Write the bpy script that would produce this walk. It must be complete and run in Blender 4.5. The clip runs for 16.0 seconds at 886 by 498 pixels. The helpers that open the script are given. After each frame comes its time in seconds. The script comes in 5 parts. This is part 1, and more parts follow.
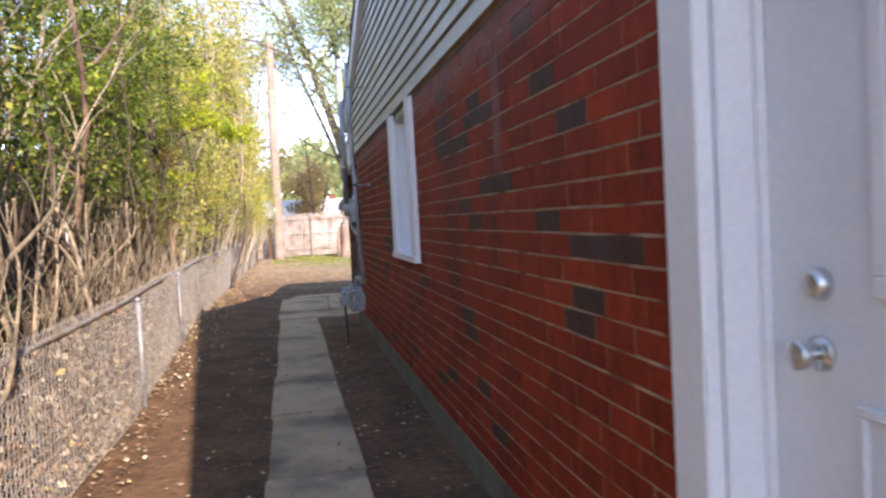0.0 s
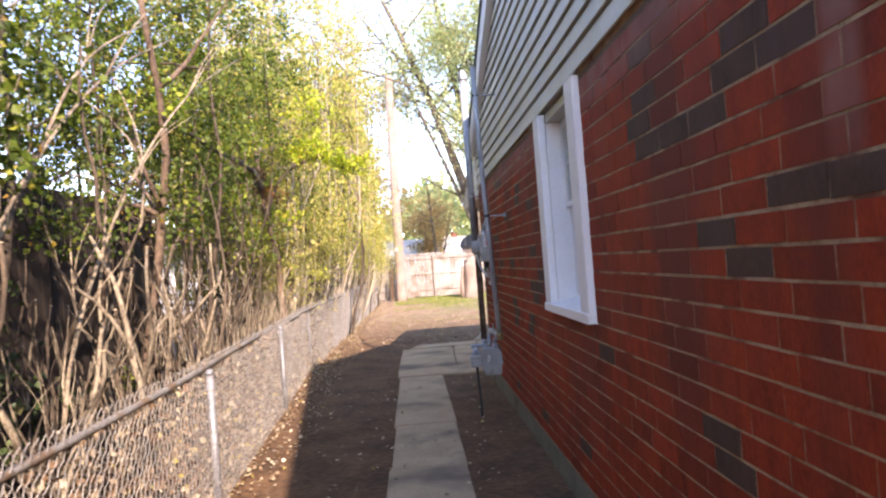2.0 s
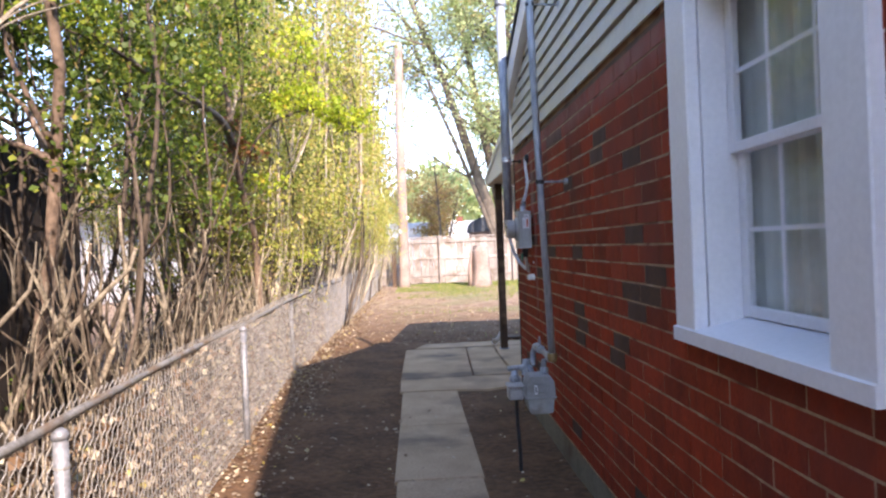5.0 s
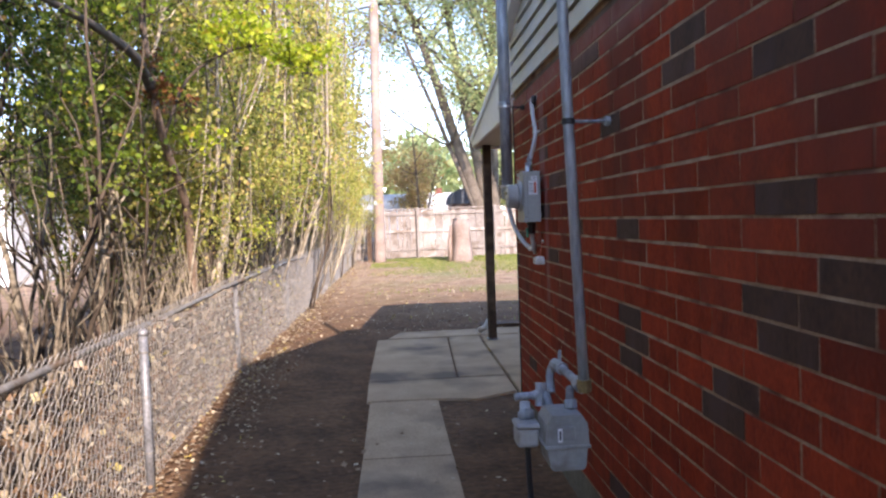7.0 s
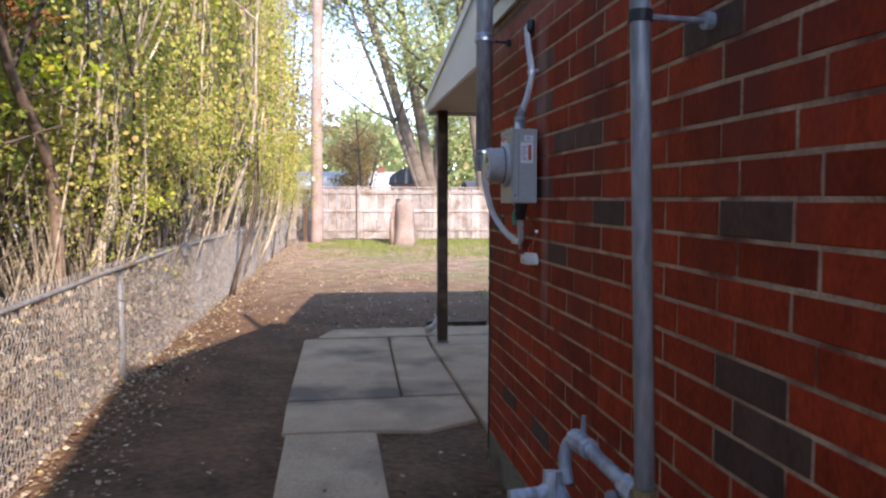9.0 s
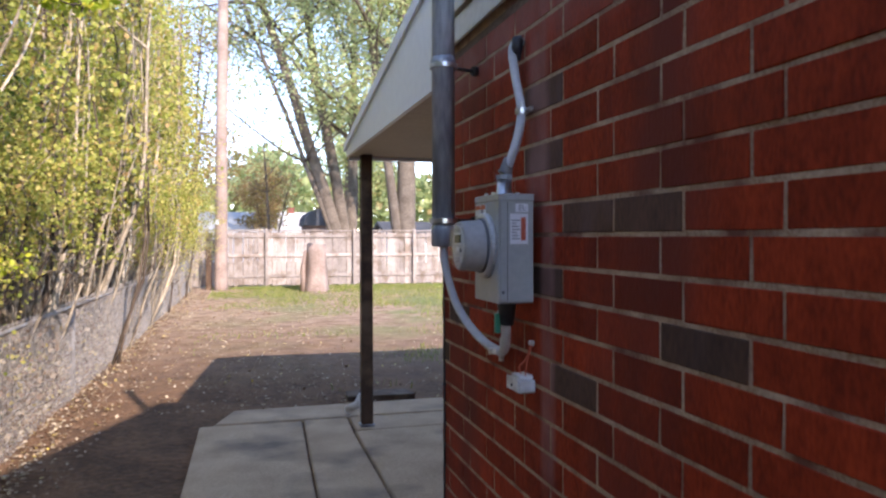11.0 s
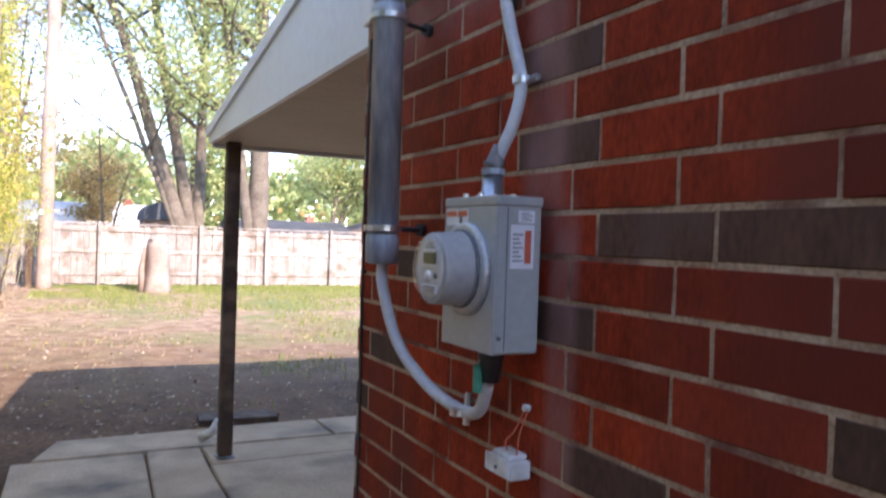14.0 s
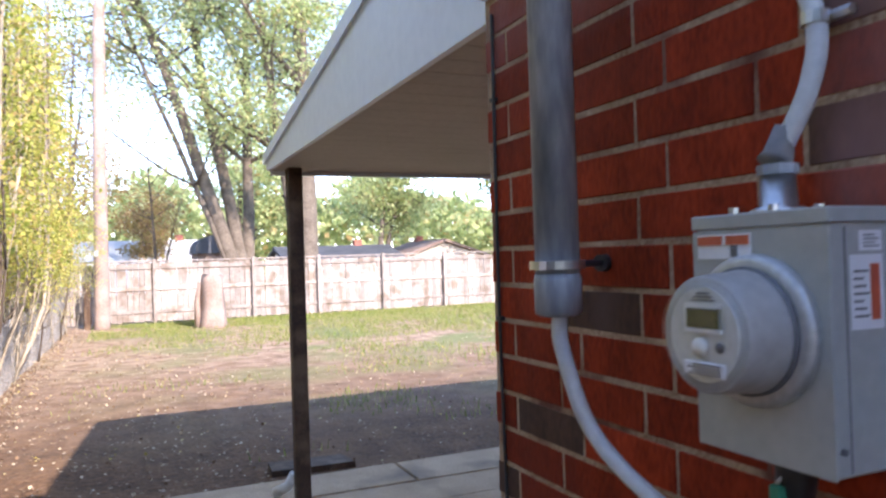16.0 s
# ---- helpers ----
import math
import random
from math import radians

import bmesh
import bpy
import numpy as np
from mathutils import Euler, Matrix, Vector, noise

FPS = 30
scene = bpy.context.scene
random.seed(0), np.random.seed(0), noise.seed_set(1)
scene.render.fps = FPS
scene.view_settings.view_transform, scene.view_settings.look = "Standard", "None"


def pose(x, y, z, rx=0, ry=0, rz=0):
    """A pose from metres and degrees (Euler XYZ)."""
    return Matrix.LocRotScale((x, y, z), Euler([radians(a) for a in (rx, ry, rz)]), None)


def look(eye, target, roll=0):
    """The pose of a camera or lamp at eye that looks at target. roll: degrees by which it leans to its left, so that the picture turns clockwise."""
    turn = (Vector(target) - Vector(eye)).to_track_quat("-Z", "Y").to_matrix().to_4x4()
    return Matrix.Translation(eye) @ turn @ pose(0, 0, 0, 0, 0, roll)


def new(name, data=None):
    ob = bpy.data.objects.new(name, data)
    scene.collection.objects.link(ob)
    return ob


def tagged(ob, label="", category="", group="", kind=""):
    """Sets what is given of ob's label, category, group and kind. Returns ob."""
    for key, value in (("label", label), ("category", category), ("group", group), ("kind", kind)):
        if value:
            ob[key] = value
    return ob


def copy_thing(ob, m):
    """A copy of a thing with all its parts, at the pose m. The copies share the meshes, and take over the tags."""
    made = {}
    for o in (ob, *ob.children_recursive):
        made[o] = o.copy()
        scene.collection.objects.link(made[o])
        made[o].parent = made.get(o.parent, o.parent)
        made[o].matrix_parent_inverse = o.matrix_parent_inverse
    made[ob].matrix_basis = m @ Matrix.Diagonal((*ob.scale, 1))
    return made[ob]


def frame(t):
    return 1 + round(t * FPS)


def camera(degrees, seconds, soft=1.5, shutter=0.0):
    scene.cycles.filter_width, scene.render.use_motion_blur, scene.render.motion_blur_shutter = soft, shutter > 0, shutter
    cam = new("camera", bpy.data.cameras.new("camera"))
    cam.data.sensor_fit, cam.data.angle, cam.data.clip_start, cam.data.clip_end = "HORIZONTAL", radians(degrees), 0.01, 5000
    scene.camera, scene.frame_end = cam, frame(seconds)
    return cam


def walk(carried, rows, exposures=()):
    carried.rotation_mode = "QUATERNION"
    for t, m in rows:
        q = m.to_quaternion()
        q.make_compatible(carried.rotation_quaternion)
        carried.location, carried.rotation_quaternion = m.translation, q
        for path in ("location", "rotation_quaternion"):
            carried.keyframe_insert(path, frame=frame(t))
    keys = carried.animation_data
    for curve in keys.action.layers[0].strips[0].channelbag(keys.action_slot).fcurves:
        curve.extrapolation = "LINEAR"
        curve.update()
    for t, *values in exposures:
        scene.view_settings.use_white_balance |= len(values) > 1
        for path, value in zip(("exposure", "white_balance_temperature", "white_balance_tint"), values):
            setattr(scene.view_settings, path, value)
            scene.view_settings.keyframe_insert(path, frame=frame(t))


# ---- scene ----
cam = camera(61.9, 16.0, soft=2.3, shutter=0.35)
PATH = [
    (0, (-0.09, 1.316, 1.365), (0.311, 3.273, 1.276), -3.1),
    (0.5, (-0.113, 1.76, 1.357), (0.163, 3.74, 1.287), -4.1),
    (1, (-0.071, 2.213, 1.394), (0.204, 4.194, 1.43), -2.8),
    (1.5, (-0.031, 2.583, 1.419), (0.009, 4.583, 1.456), -2.8),
    (2, (-0.043, 2.993, 1.39), (0.041, 4.991, 1.423), -4.4),
    (2.5, (-0.049, 3.377, 1.391), (0.107, 5.371, 1.421), -3.2),
    (3, (-0.004, 3.82, 1.399), (0.045, 5.819, 1.405), -0.9),
    (3.2, (-0.005, 3.969, 1.394), (0.079, 5.967, 1.396), -1.4),
    (5.3, (-0.137, 5.176, 1.395), (-0.058, 7.174, 1.382), -2.5),
    (5.5, (-0.133, 5.304, 1.41), (0.03, 7.297, 1.363), -1.9),
    (6, (-0.063, 5.738, 1.39), (0.01, 7.736, 1.341), -0.7),
    (6.5, (-0.029, 6.12, 1.412), (-0.029, 8.12, 1.389), -0.1),
    (7, (-0.072, 6.499, 1.394), (0.059, 8.493, 1.31), -2.1),
    (7.5, (-0.031, 6.866, 1.385), (0.077, 8.86, 1.288), -1.5),
    (8, (0.025, 7.214, 1.396), (0.11, 9.211, 1.344), 0.4),
    (8.5, (-0.013, 7.536, 1.355), (0.185, 9.524, 1.258), -0.2),
    (9, (-0.016, 7.852, 1.369), (0.275, 9.826, 1.233), 0.1),
    (9.2, (0.016, 7.984, 1.373), (0.277, 9.964, 1.27), 1.3),
    (11.3, (0.029, 8.993, 1.562), (0.602, 10.909, 1.569), 0.6),
    (11.5, (0.059, 9.097, 1.583), (0.617, 11.015, 1.682), 2.4),
    (12, (0.072, 9.312, 1.605), (0.805, 11.162, 1.809), 2.4),
    (12.5, (0.031, 9.434, 1.642), (0.928, 11.195, 1.949), 0.9),
    (13, (0.001, 9.468, 1.644), (0.944, 11.204, 1.957), 1.5),
    (13.5, (-0.011, 9.488, 1.594), (0.908, 11.258, 1.744), 1.7),
    (14, (-0.009, 9.53, 1.553), (0.896, 11.313, 1.533), 1.9),
    (14.5, (-0.042, 9.601, 1.511), (0.798, 11.408, 1.341), 1.4),
    (15, (0.035, 9.812, 1.511), (0.763, 11.673, 1.445), 0.5),
    (15.5, (0.069, 9.98, 1.614), (0.806, 11.836, 1.717), 1.2),
    (16, (-0.002, 10.116, 1.599), (0.792, 11.952, 1.621), -1.8),
]
walk(cam, [(t, look(eye, target, roll)) for t, eye, target, roll in PATH], exposures=[(0.0, 2.46, 7700, 22), (0.4, 2.56, 8100, 27), (2.5, 2.68, 7900, 25), (5.5, 2.62, 7250, 22), (7.0, 2.44, 7200, 22), (9.0, 2.32, 7100, 22), (11.0, 2.30, 7050, 22), (12.0, 2.30, 6950, 22), (13.0, 2.50, 6950, 22), (14.0, 2.76, 7050, 22), (15.0, 2.86, 7000, 22), (16.0, 2.68, 6900, 21)])

# ---- world and sun ----
SUN = Vector((0.5, -1.62, 1.0)).normalized()
world = bpy.data.worlds.new("world")
scene.world = world
world.use_nodes = True
wn = world.node_tree.nodes
sky = wn.new("ShaderNodeTexSky")
sky.sky_type, sky.sun_disc = "NISHITA", False
sky.sun_elevation = math.asin(SUN.z)
sky.sun_rotation = math.atan2(SUN.x, SUN.y)
sky.air_density, sky.dust_density, sky.ozone_density = 0.75, 0.1, 2.2
world.node_tree.links.new(sky.outputs["Color"], wn["Background"].inputs["Color"])
wn["Background"].inputs["Strength"].default_value = 0.130
sun = new("sun", bpy.data.lights.new("sun", "SUN"))
sun.data.energy, sun.data.angle, sun.data.color = 1.95, radians(0.6), (1.0, 0.95, 0.88)
sun.matrix_world = look((0, 0, 30), Vector((0, 0, 30)) - SUN)

# ---- materials ----
def surface(name, low, high, rough=0.8, scale=6.0, fine=60.0, bump=0.3, depth=0.004, metal=0.0, spread=0.0, source="", stain=None, stain_scale=1.0, spec=0.5, stretch=None):
    """A material that varies between two colours at two scales, with a fine relief. spread: how far pieces differ in lightness."""
    m = bpy.data.materials.new(name)
    m.use_nodes = True
    n, link = m.node_tree.nodes, m.node_tree.links.new
    b = n["Principled BSDF"]
    geo = n.new("ShaderNodeNewGeometry")
    big, small = n.new("ShaderNodeTexNoise"), n.new("ShaderNodeTexNoise")
    big.inputs["Scale"].default_value, small.inputs["Scale"].default_value = scale, fine
    big.inputs["Detail"].default_value, small.inputs["Detail"].default_value = 5, 3
    where = geo.outputs["Position"]
    if stretch:
        squash = n.new("ShaderNodeMapping")
        squash.inputs["Scale"].default_value = stretch
        link(where, squash.inputs["Vector"])
        where = squash.outputs["Vector"]
    for t in (big, small):
        link(where, t.inputs["Vector"])
    add = n.new("ShaderNodeMath")
    add.operation = "ADD"
    half = n.new("ShaderNodeMath")
    half.operation, half.inputs[1].default_value = "MULTIPLY", 0.5
    link(big.outputs["Fac"], add.inputs[0])
    link(small.outputs["Fac"], add.inputs[1])
    link(add.outputs[0], half.inputs[0])
    ramp = n.new("ShaderNodeValToRGB")
    ramp.color_ramp.elements[0].position, ramp.color_ramp.elements[1].position = 0.36, 0.64
    ramp.color_ramp.elements[0].color, ramp.color_ramp.elements[1].color = (*low, 1), (*high, 1)
    link(half.outputs[0], ramp.inputs["Fac"])
    color = ramp.outputs["Color"]
    if stain:
        spot = n.new("ShaderNodeTexNoise")
        spot.inputs["Scale"].default_value, spot.inputs["Detail"].default_value = stain_scale, 6
        link(where, spot.inputs["Vector"])
        cut = n.new("ShaderNodeMapRange")
        cut.inputs["From Min"].default_value, cut.inputs["From Max"].default_value = 0.52, 0.66
        link(spot.outputs["Fac"], cut.inputs["Value"])
        mix = n.new("ShaderNodeMixRGB")
        mix.inputs["Color2"].default_value = (*stain, 1)
        link(cut.outputs["Result"], mix.inputs["Fac"])
        link(color, mix.inputs["Color1"])
        color = mix.outputs["Color"]
    if spread:
        if source == "island":
            rnd = geo.outputs["Random Per Island"]
        else:
            info = n.new("ShaderNodeObjectInfo")
            rnd = info.outputs["Random"]
        span = n.new("ShaderNodeMapRange")
        span.inputs["To Min"].default_value, span.inputs["To Max"].default_value = 1 - spread, 1 + spread
        link(rnd, span.inputs["Value"])
        hsv = n.new("ShaderNodeHueSaturation")
        link(span.outputs["Result"], hsv.inputs["Value"])
        link(color, hsv.inputs["Color"])
        color = hsv.outputs["Color"]
    link(color, b.inputs["Base Color"])
    b.inputs["Roughness"].default_value, b.inputs["Metallic"].default_value = rough, metal
    b.inputs["Specular IOR Level"].default_value = spec
    if bump:
        bp = n.new("ShaderNodeBump")
        bp.inputs["Strength"].default_value, bp.inputs["Distance"].default_value = bump, depth
        link(half.outputs[0], bp.inputs["Height"])
        link(bp.outputs["Normal"], b.inputs["Normal"])
    return m


def leafy(name, stops, through_light=0.35):
    """Thin leaves: a colour to each leaf, and light that passes through."""
    m = bpy.data.materials.new(name)
    m.use_nodes = True
    n, link = m.node_tree.nodes, m.node_tree.links.new
    b = n["Principled BSDF"]
    geo = n.new("ShaderNodeNewGeometry")
    ramp = n.new("ShaderNodeValToRGB")
    ramp.color_ramp.elements[0].position, ramp.color_ramp.elements[0].color = stops[0][0], (*stops[0][1], 1)
    ramp.color_ramp.elements[1].position, ramp.color_ramp.elements[1].color = stops[-1][0], (*stops[-1][1], 1)
    for p, c in stops[1:-1]:
        ramp.color_ramp.elements.new(p).color = (*c, 1)
    link(geo.outputs["Random Per Island"], ramp.inputs["Fac"])
    link(ramp.outputs["Color"], b.inputs["Base Color"])
    b.inputs["Roughness"].default_value = 0.55
    glow = n.new("ShaderNodeBsdfTranslucent")
    link(ramp.outputs["Color"], glow.inputs["Color"])
    mix = n.new("ShaderNodeMixShader")
    mix.inputs["Fac"].default_value = through_light
    link(b.outputs["BSDF"], mix.inputs[1])
    link(glow.outputs["BSDF"], mix.inputs[2])
    link(mix.outputs["Shader"], n["Material Output"].inputs["Surface"])
    return m


brick_red = surface("brick_red", (0.18, 0.019, 0.006), (0.37, 0.041, 0.011), 0.75, 14, 110, 0.8, 0.004, spread=0.25, stain=(0.17, 0.030, 0.018), stain_scale=1.6, spec=0.16, stretch=(1, 1, 0.45))
brick_red_far = surface("brick_red_far", (0.19, 0.021, 0.007), (0.38, 0.043, 0.012), 0.75, 14, 110, 0.8, 0.004, spread=0.22, source="island", stain=(0.17, 0.030, 0.018), stain_scale=1.6, spec=0.25, stretch=(1, 1, 0.45))
brick_dark = surface("brick_dark", (0.052, 0.022, 0.012), (0.115, 0.050, 0.028), 0.85, 9, 90, 0.5, 0.003, spread=0.25, stain=(0.10, 0.05, 0.04), stain_scale=7, stretch=(1, 1, 0.45))
mortar = surface("mortar", (0.25, 0.135, 0.075), (0.54, 0.385, 0.255), 0.95, 11, 120, 0.8, 0.005, stain=(0.15, 0.055, 0.035), stain_scale=5)
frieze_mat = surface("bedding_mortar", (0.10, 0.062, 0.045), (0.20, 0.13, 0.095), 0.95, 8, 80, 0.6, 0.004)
concrete = surface("concrete", (0.36, 0.255, 0.16), (0.55, 0.405, 0.265), 0.9, 3, 70, 0.4, 0.003, stain=(0.17, 0.13, 0.10), stain_scale=1.2)
foundation_mat = surface("foundation_block", (0.13, 0.12, 0.085), (0.22, 0.20, 0.15), 0.95, 4, 50, 0.5, 0.005, stain=(0.10, 0.05, 0.03), stain_scale=2)
siding_mat = surface("vinyl_siding", (0.52, 0.495, 0.43), (0.63, 0.605, 0.53), 0.5, 1.5, 30, 0.12, 0.001, stain=(0.50, 0.48, 0.41), stain_scale=2.0)
white_paint = surface("white_paint", (0.80, 0.79, 0.81), (0.88, 0.87, 0.89), 0.45, 3, 60, 0.1, 0.001)
door_paint = surface("door_paint", (0.74, 0.76, 0.79), (0.81, 0.83, 0.86), 0.4, 2, 60, 0.1, 0.001)
fascia_mat = surface("fascia_metal", (0.72, 0.75, 0.80), (0.80, 0.83, 0.87), 0.4, 0.8, 20, 0.06, 0.001)
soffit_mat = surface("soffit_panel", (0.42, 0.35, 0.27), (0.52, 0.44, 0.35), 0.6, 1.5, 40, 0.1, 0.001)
shingle = surface("roof_shingle", (0.03, 0.03, 0.032), (0.08, 0.078, 0.08), 0.95, 5, 80, 0.8, 0.006)
galvanised = surface("galvanised_pipe", (0.25, 0.275, 0.31), (0.52, 0.555, 0.59), 0.5, 12, 60, 0.2, 0.001, metal=0.3, stain=(0.15, 0.165, 0.185), stain_scale=9, stretch=(1, 1, 0.22))
grey_box = surface("grey_enamel", (0.36, 0.37, 0.355), (0.43, 0.44, 0.42), 0.42, 3, 50, 0.08, 0.001, metal=0.1)
meter_grey = surface("meter_grey", (0.34, 0.325, 0.31), (0.43, 0.415, 0.40), 0.5, 3, 60, 0.05, 0.001)
meter_plate = surface("meter_plate", (0.50, 0.50, 0.47), (0.62, 0.61, 0.58), 0.4, 30, 90, 0.05, 0.001)
ring_metal = surface("ring_metal", (0.40, 0.40, 0.40), (0.55, 0.55, 0.55), 0.4, 8, 90, 0.05, 0.001, metal=0.4)
bright_metal = surface("bright_metal", (0.55, 0.56, 0.57), (0.72, 0.72, 0.72), 0.28, 8, 90, 0.05, 0.001, metal=0.9)
cable_grey = surface("cable_grey", (0.50, 0.505, 0.51), (0.62, 0.625, 0.63), 0.5, 8, 60, 0.1, 0.001)
black_plastic = surface("black_plastic", (0.015, 0.015, 0.018), (0.03, 0.03, 0.035), 0.5, 8, 60, 0.1, 0.001)
putty = surface("duct_putty", (0.16, 0.15, 0.15), (0.26, 0.24, 0.23), 0.8, 14, 60, 0.4, 0.002)
white_plastic = surface("white_plastic", (0.68, 0.67, 0.64), (0.78, 0.77, 0.74), 0.45, 8, 50, 0.08, 0.001, stain=(0.5, 0.46, 0.40), stain_scale=12)
label_white = surface("label_white", (0.74, 0.74, 0.76), (0.80, 0.80, 0.82), 0.4, 20, 90, 0)
label_red = surface("label_red", (0.55, 0.10, 0.05), (0.62, 0.14, 0.07), 0.4, 20, 90, 0)
label_green = surface("tag_green", (0.02, 0.22, 0.15), (0.03, 0.28, 0.20), 0.5, 20, 90, 0)
ink = surface("ink_grey", (0.10, 0.10, 0.11), (0.16, 0.16, 0.17), 0.6, 20, 90, 0)
brown_post = surface("brown_wood", (0.030, 0.016, 0.010), (0.085, 0.045, 0.026), 0.75, 5, 60, 0.5, 0.003, stain=(0.14, 0.09, 0.055), stain_scale=6)
fence_wood = surface("weathered_fence_wood", (0.21, 0.175, 0.155), (0.37, 0.32, 0.29), 0.9, 2.5, 30, 0.5, 0.004, spread=0.22, stain=(0.19, 0.145, 0.115), stain_scale=3)
pole_wood = surface("pole_wood", (0.19, 0.135, 0.11), (0.37, 0.28, 0.24), 0.9, 2, 30, 0.5, 0.006)
brass_worn = surface("worn_brass", (0.22, 0.16, 0.07), (0.40, 0.30, 0.15), 0.55, 12, 60, 0.2, 0.001, metal=0.5)
meter_case_grey = surface("meter_case_grey", (0.25, 0.255, 0.25), (0.33, 0.335, 0.33), 0.55, 6, 50, 0.1, 0.001, stain=(0.20, 0.19, 0.17), stain_scale=9)
bark = surface("bark", (0.075, 0.058, 0.045), (0.18, 0.145, 0.115), 0.95, 3, 22, 0.8, 0.015)
cane_pale = surface("cane_pale", (0.085, 0.064, 0.045), (0.36, 0.295, 0.21), 0.85, 9, 60, 0.4, 0.002, spread=0.4, stain=(0.07, 0.05, 0.035), stain_scale=5)
# brighter copy of cane_pale, sunlight put into the colour of the farther shrubs
cane_sun = surface("cane_sunlit", (0.15, 0.12, 0.085), (0.50, 0.42, 0.31), 0.85, 9, 60, 0.4, 0.002, spread=0.3)
cane_dark = surface("cane_dark", (0.038, 0.027, 0.020), (0.11, 0.078, 0.053), 0.9, 9, 60, 0.4, 0.002, spread=0.35)
bark_red = surface("bark_red", (0.07, 0.045, 0.032), (0.25, 0.17, 0.12), 0.9, 5, 30, 0.7, 0.01)
cut_wood = surface("cut_wood", (0.45, 0.34, 0.22), (0.62, 0.50, 0.35), 0.8, 20, 80, 0.2, 0.001)
wire_mat = surface("fence_wire", (0.17, 0.155, 0.14), (0.38, 0.355, 0.33), 0.55, 10, 60, 0.1, 0.001, metal=0.35)
rail_metal = surface("fence_rail_metal", (0.16, 0.145, 0.13), (0.34, 0.32, 0.30), 0.6, 7, 60, 0.3, 0.002, metal=0.15, stain=(0.20, 0.13, 0.08), stain_scale=5)
post_metal = surface("fence_post_metal", (0.15, 0.15, 0.16), (0.33, 0.33, 0.35), 0.5, 9, 60, 0.1, 0.001, metal=0.3)
green_leaf = leafy("green_leaf", [(0.0, (0.035, 0.065, 0.010)), (0.4, (0.085, 0.135, 0.016)), (0.78, (0.15, 0.20, 0.024)), (0.95, (0.34, 0.35, 0.05)), (1.0, (0.34, 0.17, 0.04))], 0.42)
fresh_leaf = leafy("fresh_green_leaf", [(0.0, (0.11, 0.18, 0.02)), (0.5, (0.24, 0.34, 0.035)), (0.9, (0.45, 0.50, 0.06)), (1.0, (0.50, 0.42, 0.06))], 0.5)
lime_leaf = leafy("lime_leaf", [(0.0, (0.22, 0.33, 0.02)), (0.5, (0.42, 0.50, 0.035)), (0.9, (0.62, 0.62, 0.06)), (1.0, (0.55, 0.40, 0.06))], 0.5)
rusty_vine = leafy("rusty_vine", [(0.0, (0.12, 0.04, 0.015)), (0.6, (0.25, 0.09, 0.03)), (1.0, (0.35, 0.20, 0.05))], 0.3)
yellow_leaf = leafy("yellow_leaf", [(0.0, (0.19, 0.23, 0.04)), (0.4, (0.40, 0.42, 0.08)), (0.75, (0.60, 0.54, 0.15)), (1.0, (0.50, 0.32, 0.13))], 0.5)
tree_leaf = leafy("tree_leaf", [(0.0, (0.24, 0.31, 0.13)), (0.5, (0.44, 0.52, 0.24)), (0.85, (0.62, 0.64, 0.33)), (1.0, (0.42, 0.30, 0.13))], 0.6)
rust_leaf = leafy("rust_leaf", [(0.0, (0.26, 0.17, 0.08)), (0.6, (0.42, 0.29, 0.14)), (1.0, (0.30, 0.28, 0.08))], 0.45)
# dark green, darkened further so the colour carries the hedge's inner shade
shade_leaf = leafy("shade_dark_green_leaf", [(0.0, (0.02, 0.04, 0.012)), (0.5, (0.04, 0.075, 0.02)), (0.9, (0.08, 0.12, 0.03)), (1.0, (0.14, 0.10, 0.04))], 0.2)
# brown taken near black: the gloom behind the canes is in this colour
shade_boards = surface("shade_dark_boards", (0.010, 0.006, 0.004), (0.032, 0.019, 0.013), 0.85, 3, 40, 0.4, 0.003, spread=0.3)
dry_leaf = leafy("dry_leaf", [(0.0, (0.12, 0.06, 0.03)), (0.4, (0.26, 0.16, 0.09)), (0.75, (0.48, 0.38, 0.26)), (0.92, (0.60, 0.52, 0.38)), (1.0, (0.55, 0.42, 0.06))], 0.15)
grass_mat = leafy("grass_blade", [(0.0, (0.10, 0.15, 0.03)), (0.5, (0.20, 0.26, 0.05)), (0.8, (0.33, 0.33, 0.10)), (1.0, (0.42, 0.34, 0.16))], 0.35)
curtain_mat = surface("curtain_cloth", (0.46, 0.51, 0.46), (0.58, 0.63, 0.57), 0.9, 2, 40, 0.1, 0.002)
room_mat = surface("room_paint", (0.25, 0.25, 0.24), (0.32, 0.32, 0.31), 0.9, 2, 40, 0)
house_white = surface("house_white", (0.66, 0.66, 0.68), (0.78, 0.78, 0.80), 0.7, 0.5, 10, 0.1, 0.004)
house_tan = surface("house_tan", (0.40, 0.34, 0.28), (0.52, 0.45, 0.38), 0.7, 0.5, 10, 0.1, 0.004)
house_brick = surface("house_brick", (0.20, 0.07, 0.05), (0.30, 0.11, 0.08), 0.8, 1.5, 18, 0.3, 0.01)
roof_pale = surface("roof_pale", (0.50, 0.49, 0.49), (0.64, 0.63, 0.62), 0.85, 1, 20, 0.3, 0.01)
roof_brown = surface("roof_brown", (0.15, 0.10, 0.085), (0.25, 0.18, 0.15), 0.9, 1, 20, 0.3, 0.01)
roof_slate = surface("roof_slate", (0.035, 0.04, 0.05), (0.075, 0.08, 0.095), 0.9, 1, 20, 0.3, 0.01)



